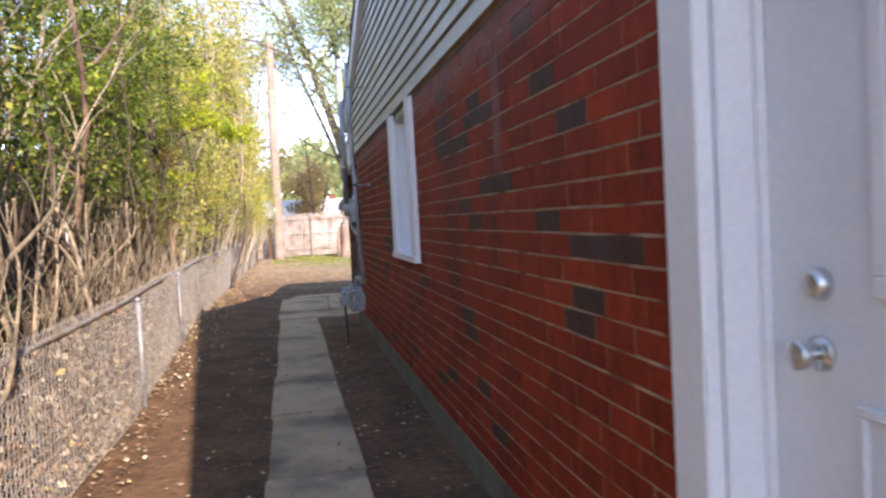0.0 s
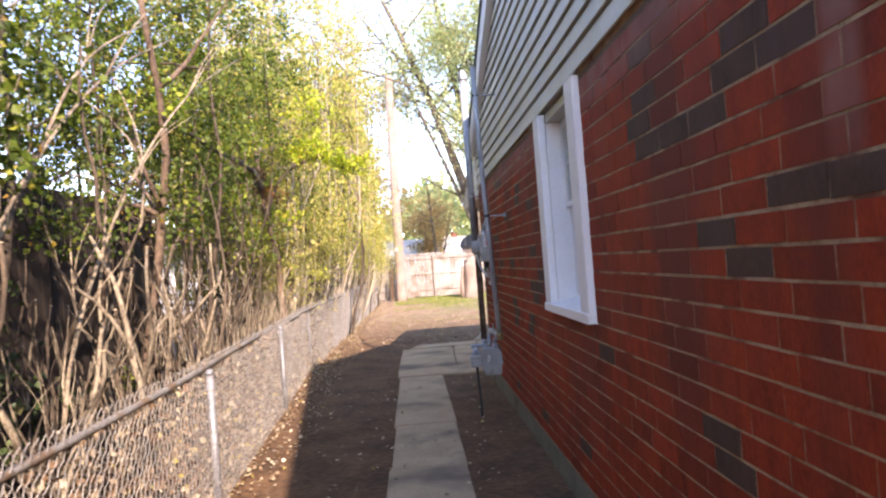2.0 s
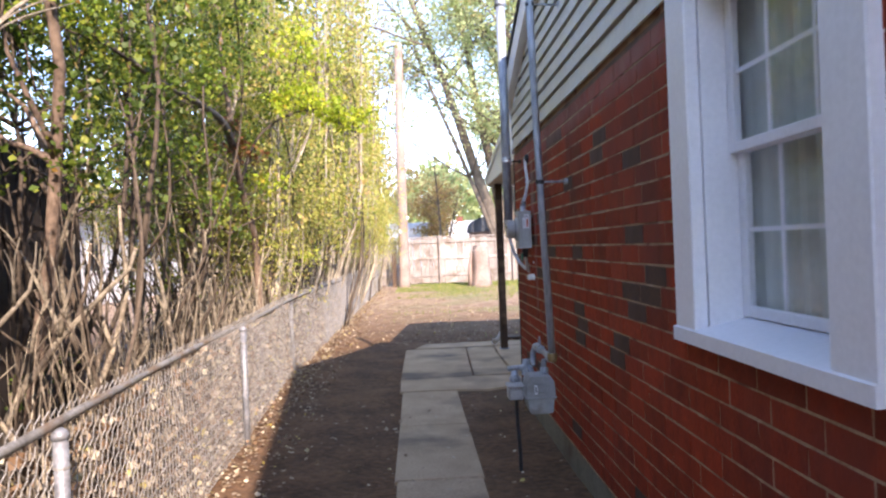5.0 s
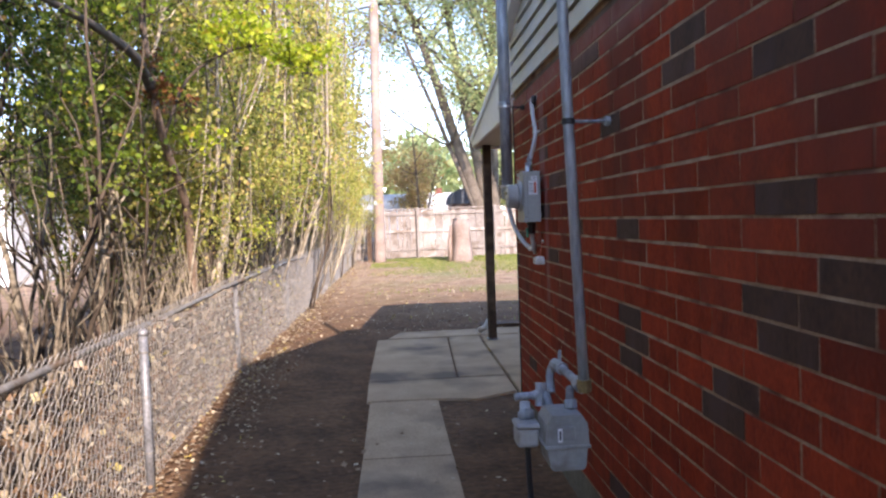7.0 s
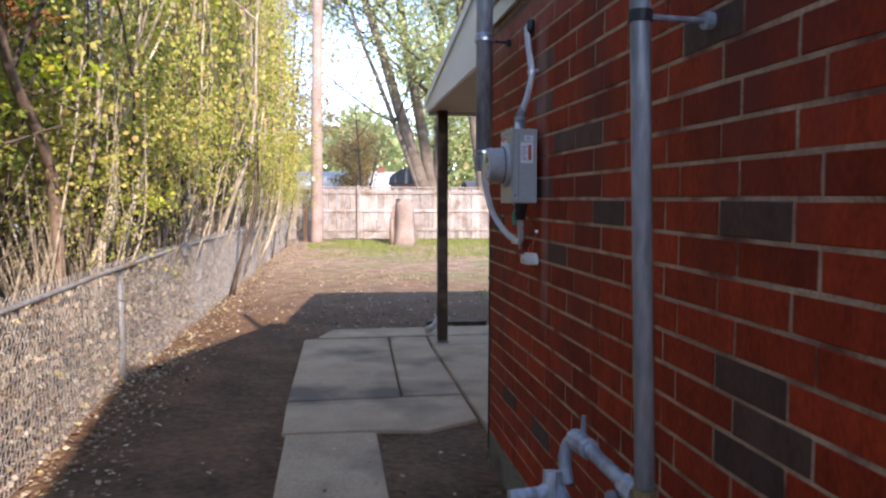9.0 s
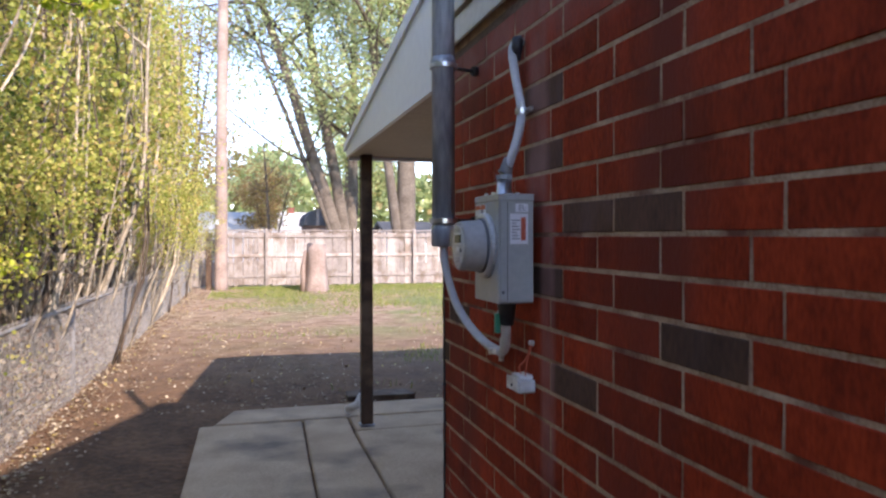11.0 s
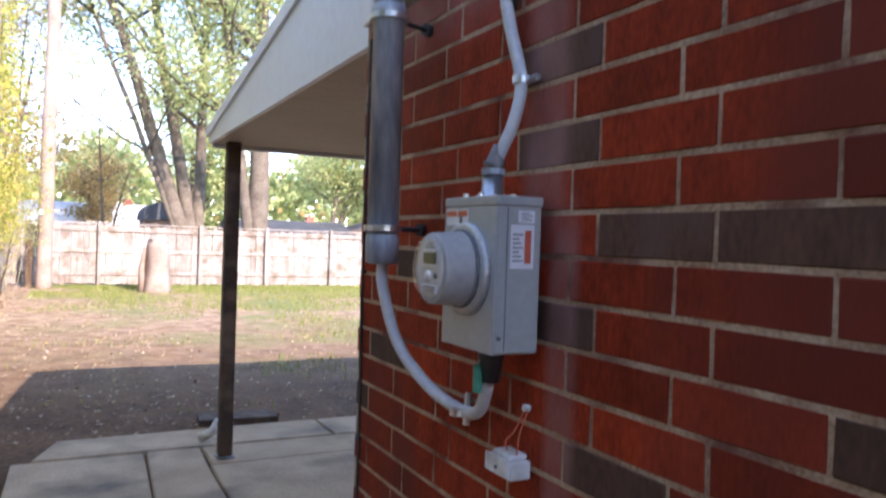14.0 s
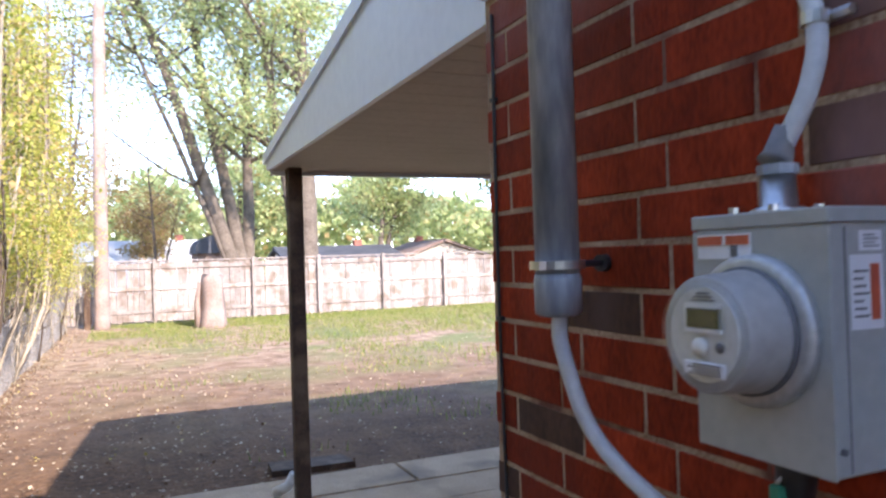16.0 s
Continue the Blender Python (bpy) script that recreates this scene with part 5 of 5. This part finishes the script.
def spray(thing, seed, clumps, mat, size, label):
    """Leaves in loose clumps: (x, y, z, radius, how many), each clump on its own twigs."""
    rng, nr = random.Random(seed), np.random.default_rng(seed)
    cs, bm = [], bmesh.new()
    for x, y, z, r, n in clumps:
        o = Vector((x, y, z)) - thing.location
        tips = []
        for k in range(7):
            lp = limb_points(rng, o + Vector((rng.uniform(-0.4, 0.1) * r, rng.uniform(-0.4, 0.4) * r, -0.6 * r)), (rng.uniform(-1, 1), rng.uniform(-1, 1), rng.uniform(0.1, 1.0)), 1.3 * r, 0.3, 5)
            tube(bm, lp, [0.005 * (1 - 0.15 * m) for m in range(len(lp))], 4)
            tips += lp[2:]
        tips = np.array([tuple(t) for t in tips])
        cs.append(tips[nr.integers(0, len(tips), n)] + nr.normal(size=(n, 3)) * 0.17 * r * np.array([1.2, 1.2, 0.7]))
    part("twig_tangle", bm, cane_dark, thing, kind="stuff")
    v, f = leaves(nr, np.concatenate(cs), size, 0.25, 0.36)
    raw("foliage", v, f, mat, thing, label=label)


old = tagged(empty("crooked_tree", (-1.86, 13.15, 0)), "crooked reddish brown tree with a dark arching limb", "tree")
crooked(old, "trunk", [(-1.88, 13.2, -0.1), (-1.86, 13.16, 0.95), (-1.85, 13.0, 1.6), (-1.86, 12.5, 2.1), (-1.87, 12.28, 2.6), (-1.95, 12.3, 3.5), (-2.1, 12.6, 4.6)], 0.046, 0.020, bark_red)
crooked(old, "limb", [(-1.87, 12.3, 2.45), (-1.86, 11.95, 2.62), (-1.90, 11.3, 2.68), (-2.0, 10.6, 2.72), (-2.2, 9.8, 2.9)], 0.040, 0.016, bark, None, "dark arching limb")
crooked(old, "limb", [(-1.86, 12.5, 2.1), (-1.70, 12.7, 2.6), (-1.35, 12.8, 2.85), (-0.95, 12.85, 2.9)], 0.018, 0.006, cane_dark)
spray(old, 61, [(-0.80, 12.8, 2.86, 0.27, 420), (-1.10, 12.9, 3.05, 0.33, 420), (-0.68, 12.7, 2.72, 0.18, 220), (-1.35, 12.7, 2.95, 0.25, 240), (-1.25, 12.8, 3.5, 0.40, 420), (-1.7, 12.6, 2.15, 0.26, 170), (-1.45, 14.4, 1.35, 0.16, 60)], lime_leaf, 0.050, "bright lime green leaves in loose clumps")
spray(old, 62, [(-1.9, 11.6, 2.95, 0.42, 330), (-2.0, 10.7, 2.85, 0.42, 330), (-1.95, 12.2, 3.2, 0.45, 330), (-2.1, 9.7, 2.9, 0.45, 330), (-2.0, 11.4, 3.6, 0.5, 400), (-2.2, 10.0, 3.6, 0.5, 400), (-2.2, 8.8, 2.9, 0.45, 330), (-2.3, 8.2, 3.4, 0.5, 360), (-2.3, 13.6, 3.0, 0.5, 420), (-2.2, 13.0, 2.6, 0.35, 260), (-2.4, 14.3, 3.5, 0.5, 420), (-2.0, 12.7, 3.9, 0.5, 420), (-3.2, 10.2, 3.1, 0.6, 500), (-3.2, 11.6, 3.4, 0.6, 500), (-3.2, 9.0, 3.6, 0.6, 500), (-1.8, 12.0, 1.95, 0.25, 130), (-1.95, 11.2, 2.3, 0.22, 160), (-2.0, 12.0, 3.9, 0.5, 500)], fresh_leaf, 0.048, "green leaves hanging from the arching limb")
spray(old, 63, [(-1.78, 12.45, 2.4, 0.20, 160), (-1.80, 12.3, 2.65, 0.16, 90)], rusty_vine, 0.045, "dead rusty brown leaves")
broom = tagged(empty("forked_tree", (-1.85, 13.9, 0)), "pale orange-brown forked tree spreading into a fan of bare twigs", "tree")
crooked(broom, "trunk", [(-1.84, 13.95, -0.1), (-1.85, 13.9, 0.8), (-1.80, 14.1, 1.15), (-1.83, 14.35, 1.4), (-1.85, 14.5, 1.8)], 0.058, 0.036, cane_sun)
crooked(broom, "stem", [(-1.78, 13.9, -0.1), (-1.74, 14.2, 0.9), (-1.66, 14.5, 1.5), (-1.6, 14.6, 1.9)], 0.034, 0.016, cane_sun)
rnd = random.Random(64)
for k in range(12):
    dx, dy, up = rnd.uniform(-0.35, 0.75), rnd.uniform(-0.6, 0.9), rnd.uniform(1.0, 1.7)
    crooked(broom, "branch", [(-1.85, 14.5, 1.75), (-1.85 + dx * 0.3, 14.5 + dy * 0.3, 1.8 + up * 0.33), (-1.85 + dx * 0.8, 14.5 + dy * 0.7, 1.8 + up * 0.7), (-1.85 + dx, 14.5 + dy, 1.8 + up)], 0.018, 0.005, cane_sun)
spray(broom, 65, [(-1.5, 14.6, 3.3, 0.4, 300), (-1.9, 14.9, 3.4, 0.4, 300), (-1.7, 14.0, 3.5, 0.4, 300)], yellow_leaf, 0.042, "olive yellow leaves on the twig ends")

# long pale canes that lean along the fence and arch upwards
rnd = random.Random(66)
for k in range(10):
    y0, x0, rr = 1.6 + 0.55 * k, -1.72 - rnd.uniform(0, 0.4), rnd.uniform(0.011, 0.019)
    lean, up, side_ = rnd.uniform(1.4, 2.6), rnd.uniform(2.9, 3.9), rnd.uniform(0.0, 0.45)
    cane = tagged(empty("arching_cane", (x0, y0, 0)), "long pale bare cane arching upwards behind the wire fence", "branch", "canes arching over the fence")
    line = [(x0, y0, -0.05), (x0 - 0.05, y0 + 0.12 * lean, up * 0.3), (x0 + 0.05, y0 + 0.40 * lean, up * 0.6), (x0 + side_ * 0.6, y0 + 0.75 * lean, up * 0.83), (x0 + side_, y0 + 1.2 * lean, up)]
    main = crooked(cane, "stem", line, rr, rr * 0.35, cane_pale)
    for q in range(4):
        a, b = Vector(line[2 + q % 2]), Vector((rnd.uniform(-0.35, 0.3), rnd.uniform(-0.2, 1.0), rnd.uniform(0.3, 0.9)))
        crooked(cane, "twig", [a, a + b * 0.45 + Vector((0, 0, 0.08)), a + b], rr * 0.45, rr * 0.15, cane_pale)

rnd = random.Random(77)
spots = []
y = -2.5
while y < 31:
    for col, x0 in enumerate((-2.15, -2.95, -4.0)):
        keep = (0.03 if y < 9 else 0.1 if y < 13.5 else 0.75) if col == 0 else (0.3 if y < 6.5 else 0.12 if y < 13 else 0.4) if col == 1 else (0.4 if y < 6.0 or y > 15 else 0.05)
        if rnd.random() < keep:
            spots.append((x0 - (0.35 if y < 9 and col == 1 else 0) + rnd.uniform(-0.25, 0.15), y + rnd.uniform(-0.3, 0.3) + 0.4 * col, col))
    y += 0.8
used = set()
for x, y, col in spots:
    i = rnd.choice((0, 1, 3, 3) if y < 5 else (0, 1, 3, 3, 0) if y < 13 else (2, 2, 4, 1, 2))
    s = rnd.uniform(0.9, 1.18) * (1.0 if y < 17 else 0.92) * (1.25 if col == 2 else 1.0)
    rnd.random()
    if i in used:
        ob = copy_thing(masters[i], pose(x, y, 0.0, 0, 0, rnd.uniform(-35, 35)))
        ob.scale = (s, s, s * rnd.uniform(0.92, 1.1))
    else:
        used.add(i)
        masters[i].matrix_basis = pose(x, y, 0, 0, 0, rnd.uniform(-35, 35))
for i, ob in enumerate(masters):
    if i not in used:
        ob.matrix_basis = pose(-2.3, 8 + i, 0)

# ---- things beyond ----
def house(base, w, d, h, rise, wall_mat, roof_mat, label, turn=0, windows=3):
    thing = tagged(empty("house", base), label, "house")
    part("wall", boxed(-w / 2, w / 2, -d / 2, d / 2, 0, h), wall_mat, thing)
    o = 0.35
    bm = bmesh.new()
    prism(bm, [(-d / 2 - o, h - 0.1), (0, h + rise), (d / 2 + o, h - 0.1), (d / 2 + o, h + 0.06), (0, h + rise + 0.18), (-d / 2 - o, h + 0.06)], "x", -w / 2 - o, w / 2 + o)
    part("roof", bm, roof_mat, thing)
    bm = bmesh.new()
    prism(bm, [(-d / 2, h + 0.002), (d / 2, h + 0.002), (0, h + rise * 0.93)], "x", -w / 2 + 0.01, w / 2 - 0.01)
    part("gable", bm, wall_mat, thing)
    for k in range(windows):
        x = -w / 2 + w * (k + 0.5) / windows
        win = part("window", boxed(x - 0.5, x + 0.5, -d / 2 - 0.05, -d / 2 - 0.002, 1.0, 2.1, 0.01), white_paint, thing)
        part("pane", boxed(x - 0.42, x + 0.42, -d / 2 - 0.06, -d / 2 - 0.052, 1.08, 2.02), black_plastic, win)
    part("chimney", boxed(w * 0.2, w * 0.2 + 0.5, -0.2, 0.3, h + rise * 0.6, h + rise + 0.5), house_brick, thing)
    thing.rotation_euler = (0, 0, radians(turn))
    return thing


house((1.2, 60, -0.6), 9, 7, 2.4, 1.25, house_white, roof_pale, "distant low white house with a pale roof beyond the board fence")
shed = tagged(empty("garden_shed", (3.95, 45, -0.3)), "dark garden shed with a rounded roof behind the board fence", "shed")
under(shed, "wall", boxed(2.95, 4.95, 44, 47, -0.3, 2.1), roof_brown)
arc = [(2.85 + 2.2 * (0.5 - 0.5 * math.cos(math.pi * k / 10)), 2.08 + 0.85 * math.sin(math.pi * k / 10) ** 0.7) for k in range(11)]
under(shed, "roof", prism(bmesh.new(), arc, "y", 43.8, 47.2), roof_slate)
house((12.5, 57, -0.6), 7, 7, 2.05, 0.95, house_white, roof_slate, "distant white house with a slate roof beyond the board fence")
house((19.5, 58, -0.6), 6, 7, 2.05, 1.2, house_tan, roof_brown, "distant tan house with a brown roof beyond the board fence", 90)
house((-13, 14, 0), 14, 8, 2.7, 1.9, house_white, roof_pale, "neighbouring white house glimpsed through the shrubs", 90, 4)
house((-14, 33, 0), 13, 8, 2.7, 1.9, house_white, roof_brown, "neighbouring white house with a brown roof glimpsed through the shrubs", 90, 4)


def far_woods():
    nr = np.random.default_rng(5)
    n = 40000
    a = nr.uniform(-0.9, 0.8, n)
    r = nr.uniform(80, 110, n)
    top = 8.0 + 1.2 * np.sin(a * 9) + 1.5 * np.sin(a * 23 + 1) + 1.0 * np.sin(a * 51)
    z = top * nr.uniform(0, 1, n) ** 0.6
    c = np.stack([np.sin(a) * r, np.cos(a) * r, z], 1)
    v, f = leaves(nr, c, 0.8)
    tagged(raw("backdrop", v, f, tree_leaf, kind="stuff"), "distant belt of yellow-green autumn trees", "trees")


far_woods()

# ---- litter, grass and twigs on the ground ----
def scatter():
    nr = np.random.default_rng(9)
    parts_ = []

    def zone(n, x0, x1, y0, y1, keep=None):
        x, y = nr.uniform(x0, x1, n), nr.uniform(y0, y1, n)
        if keep is not None:
            m = nr.uniform(size=n) < keep(x, y)
            x, y = x[m], y[m]
        return np.stack([x, y, np.full(len(x), -0.006)], 1)

    parts_.append(zone(800, -1.35, 0.78, -2, 12))
    parts_.append(zone(3400, -1.5, -1.05, -2, 30))
    parts_.append(zone(12000, -1.8, -1.3, -2, 31))
    parts_.append(zone(9000, -4.2, -1.7, -2, 31))
    parts_.append(zone(15000, -1.5, 9, 15.6, 32.3, lambda x, y: 0.45 + 0.5 * (x < 1.5)))
    c = np.concatenate(parts_)
    c[:, 2] += np.where(c[:, 0] < -1.25, 0.05 * np.minimum(1, (-1.2 - c[:, 0]) / 0.5), 0) + nr.uniform(0.0, 0.015, len(c))
    v, f = leaves(nr, c, 0.030, flat=0.85)
    tagged(raw("fallen_leaves", v, f, dry_leaf, kind="stuff"), "dry curled brown and tan leaves scattered on the dirt", "leaves")
    # leaves and stalks caught against the wire
    n = 15000
    y = nr.uniform(-2.5, 31, n)
    z = (0.80 * nr.uniform(0, 1, n) ** 1.5)
    fx = np.array([fence_x(t) for t in y]) - np.abs(nr.normal(size=n)) * 0.07 - 0.02
    v, f = leaves(nr, np.stack([fx, y, z], 1), 0.045)
    tagged(raw("caught_leaves", v, f, dry_leaf, kind="stuff"), "dead leaves and debris caught behind the fence mesh", "leaves")
    # thin dead stalks behind the wire
    rng = random.Random(3)

    def stalk(bv, bf, x, y, h, r, lx, ly):
        b = len(bv)
        for p, rr in (((x, y, -0.02), r), ((x + lx * 0.4, y + ly * 0.5, h * 0.5), r * 0.8), ((x + lx, y + ly, h), r * 0.3)):
            for a in (0, 2.09, 4.19):
                bv.append((p[0] + rr * math.cos(a), p[1] + rr * math.sin(a), p[2]))
        for q in (0, 3):
            for a in range(3):
                c2 = (a + 1) % 3
                bf.append((b + q + a, b + q + c2, b + q + 3 + c2, b + q + 3 + a))

    clump = tagged(empty("dead_weeds", (0, 0, 0)), "thin dry pale weed stalks standing behind the wire fence", "weeds")
    kinds = []
    for k in range(10):
        bv, bf = [], []
        h = rng.uniform(0.5, 1.15)
        stalk(bv, bf, 0, 0, h, rng.uniform(0.003, 0.007), rng.uniform(-0.25, 0.02) * h, rng.uniform(-0.25, 0.25) * h)
        for q in range(3):
            z = h * rng.uniform(0.4, 0.8)
            first_ = len(bv)
            stalk(bv, bf, 0, 0, h * 0.3, 0.002, rng.uniform(-0.15, 0.05), rng.uniform(-0.2, 0.2))
            bv[first_:] = [(p[0], p[1], p[2] + z) for p in bv[first_:]]
        me = bpy.data.meshes.new("stalk")
        me.from_pydata(bv, [], bf)
        me.materials.append(cane_pale)
        kinds.append(me)
    for k in range(120):
        y = 16 - 11 * rng.random() ** 1.5
        ob = new("stalk", kinds[k % 10])
        ob.parent = clump
        ob.location = (fence_x(y) - rng.uniform(0.06, 0.5), y, 0.02)
        ob.rotation_euler = (0, 0, rng.uniform(-0.5, 0.5))
    bm_v, bm_f = [], []
    for k in range(1100):
        y = rng.uniform(-2.5, 10) if k % 10 == 0 else rng.uniform(12, 31)
        h = rng.uniform(0.4, 1.3) if y < 10 or rng.random() < 0.8 else rng.uniform(1.2, 1.9)
        stalk(bm_v, bm_f, fence_x(y) - rng.uniform(0.05, 0.45), y, h, rng.uniform(0.0025, 0.006), rng.uniform(-0.3, 0.03) * h, rng.uniform(-0.3, 0.3) * h)
    ob = raw("weed_tangle", bm_v, bm_f, cane_pale, kind="stuff")
    ob.parent = clump
    # grass
    n = 80000
    x, y = nr.uniform(-0.8, 12, n), 32.2 - 16 * nr.uniform(0, 1, n) ** 1.6
    keep = np.array([noise.noise(Vector((a * 0.6, b * 0.6, 7))) for a, b in zip(x, y)]) + np.clip((x - 1.5) * 0.10, -0.5, 0.25) + np.clip((y - 25) * 0.09, -0.3, 0.5) > nr.uniform(-0.2, 0.6, n)
    x, y = x[keep], y[keep]
    n = len(x)
    h = nr.uniform(0.025, 0.085, n)
    a = nr.uniform(0, 6.28, n)
    w = nr.uniform(0.004, 0.009, n)
    b0 = np.stack([x - np.cos(a) * w, y - np.sin(a) * w, np.full(n, -0.03)], 1)
    b1 = np.stack([x + np.cos(a) * w, y + np.sin(a) * w, np.full(n, -0.03)], 1)
    t = np.stack([x + nr.normal(size=n) * 0.02, y + nr.normal(size=n) * 0.02, h], 1)
    v = np.stack([b0, b1, t], 1).reshape(-1, 3)
    f = (np.arange(n)[:, None] * 3 + np.array([[0, 1, 2]]))
    tagged(raw("grass", v, f, grass_mat, kind="stuff"), "thin patchy green and straw-coloured grass", "grass")


scatter()


# ---- brick courses ----
BASE = 1.613 - 18 * C
DARK = ((9.2, 1.0), (9.11, 0.93), (9.21, 0.84), (10.16, 1.57), (10.42, 1.57), (8.06, 1.76), (8.42, 0.84), (8.11, 1.16), (7.87, 1.15), (8.03, 1.43), (7.99, 1.06), (9.15, 1.33), (9.75, 2.08), (5.6, 1.85), (5.06, 0.87), (3.32, 1.25), (3.76, 1.32), (3.46, 1.67), (3.75, 1.83), (3.93, 2.07), (3.32, 1.08), (3.43, 0.99), (9.92, 2.06), (10.65, 1.73), (10.66, 1.41), (10.4, 1.17), (5.54, 2.04), (5.55, 1.88), (5.04, 1.75), (5.41, 1.73), (4.86, 1.79), (4.68, 1.87), (4.45, 1.8), (4.76, 1.32), (4.99, 1.42), (4.39, 1.5), (5.12, 0.88), (6.4, 0.94), (5.23, 1.75), (4.78, 1.35))


def brick_courses():
    rng = random.Random(12)
    cut = {}

    def worn(bm, verts, much=0.0013):
        """Corners knocked out of true, as pressed bricks are."""
        for v in verts:
            v.co += Vector((rng.uniform(-0.0006, 0.0006), rng.uniform(-much, much), rng.uniform(-much, much)))

    def brick_mesh(length, mat):
        key = (round(length, 2), mat.name, rng.randrange(5))
        if key not in cut:
            me = bpy.data.meshes.new("brick")
            bm = boxed(0, 0.06, 0, length, 0, C - 0.0088, 0.0022)
            worn(bm, bm.verts)
            bm.to_mesh(me)
            bm.free()
            me.materials.append(mat)
            cut[key] = me
        return cut[key]

    bm_far = bmesh.new()
    bm_dark = bmesh.new()
    count = 0
    for r in range(25):
        z = BASE + (r) * C + 0.00475
        shift = 0.0 if r % 2 == 1 else 0.075
        k = -2
        while True:
            top_y = 10.53 + shift + 6 * L - k * L
            k += 1
            lo, hi = top_y - L, top_y
            if hi < SOUTH:
                break
            spans = [(max(lo + 0.0040, SOUTH), min(hi - 0.0040, CORNER))]
            for a, b, z0, z1 in ((DOOR[0] - 0.02, DOOR[1] + 0.02, 0, 2.14), (WIN[0], WIN[1], WIN[2], 2.3)):
                if z + C > z0 + 0.03 and z < z1:
                    nxt = []
                    for p, q in spans:
                        if q <= a or p >= b:
                            nxt.append((p, q))
                        else:
                            if p < a:
                                nxt.append((p, a))
                            if q > b:
                                nxt.append((b, q))
                    spans = nxt
            for p, q in spans:
                if q - p < 0.03:
                    continue
                mid = (lo + hi) / 2
                dark = any(abs(mid - dy) < 0.127 and abs(z + C / 2 - dz) < 0.041 for dy, dz in DARK) or rng.random() < 0.03
                near = 8.4 < p and z > 0.55
                out = rng.uniform(-0.0012, 0.0008)
                if near and count < 300:
                    ob = new("brick", brick_mesh(q - p, brick_dark if dark else brick_red))
                    ob.parent = wall_west
                    ob.location = (WALL + out, p, z)
                    count += 1
                else:
                    where = bm_dark if dark else bm_far
                    box(where, WALL + out, WALL + 0.06, p, q, z, z + C - 0.0088)
                    where.verts.ensure_lookup_table()
                    worn(where, where.verts[-8:], 0.0016)
    part("brick_courses", bm_far, brick_red_far, wall_west, "red bricks laid in running bond", kind="stuff")
    part("dark_bricks", bm_dark, brick_dark, wall_west, "scattered dark brown bricks", kind="stuff")


brick_courses()
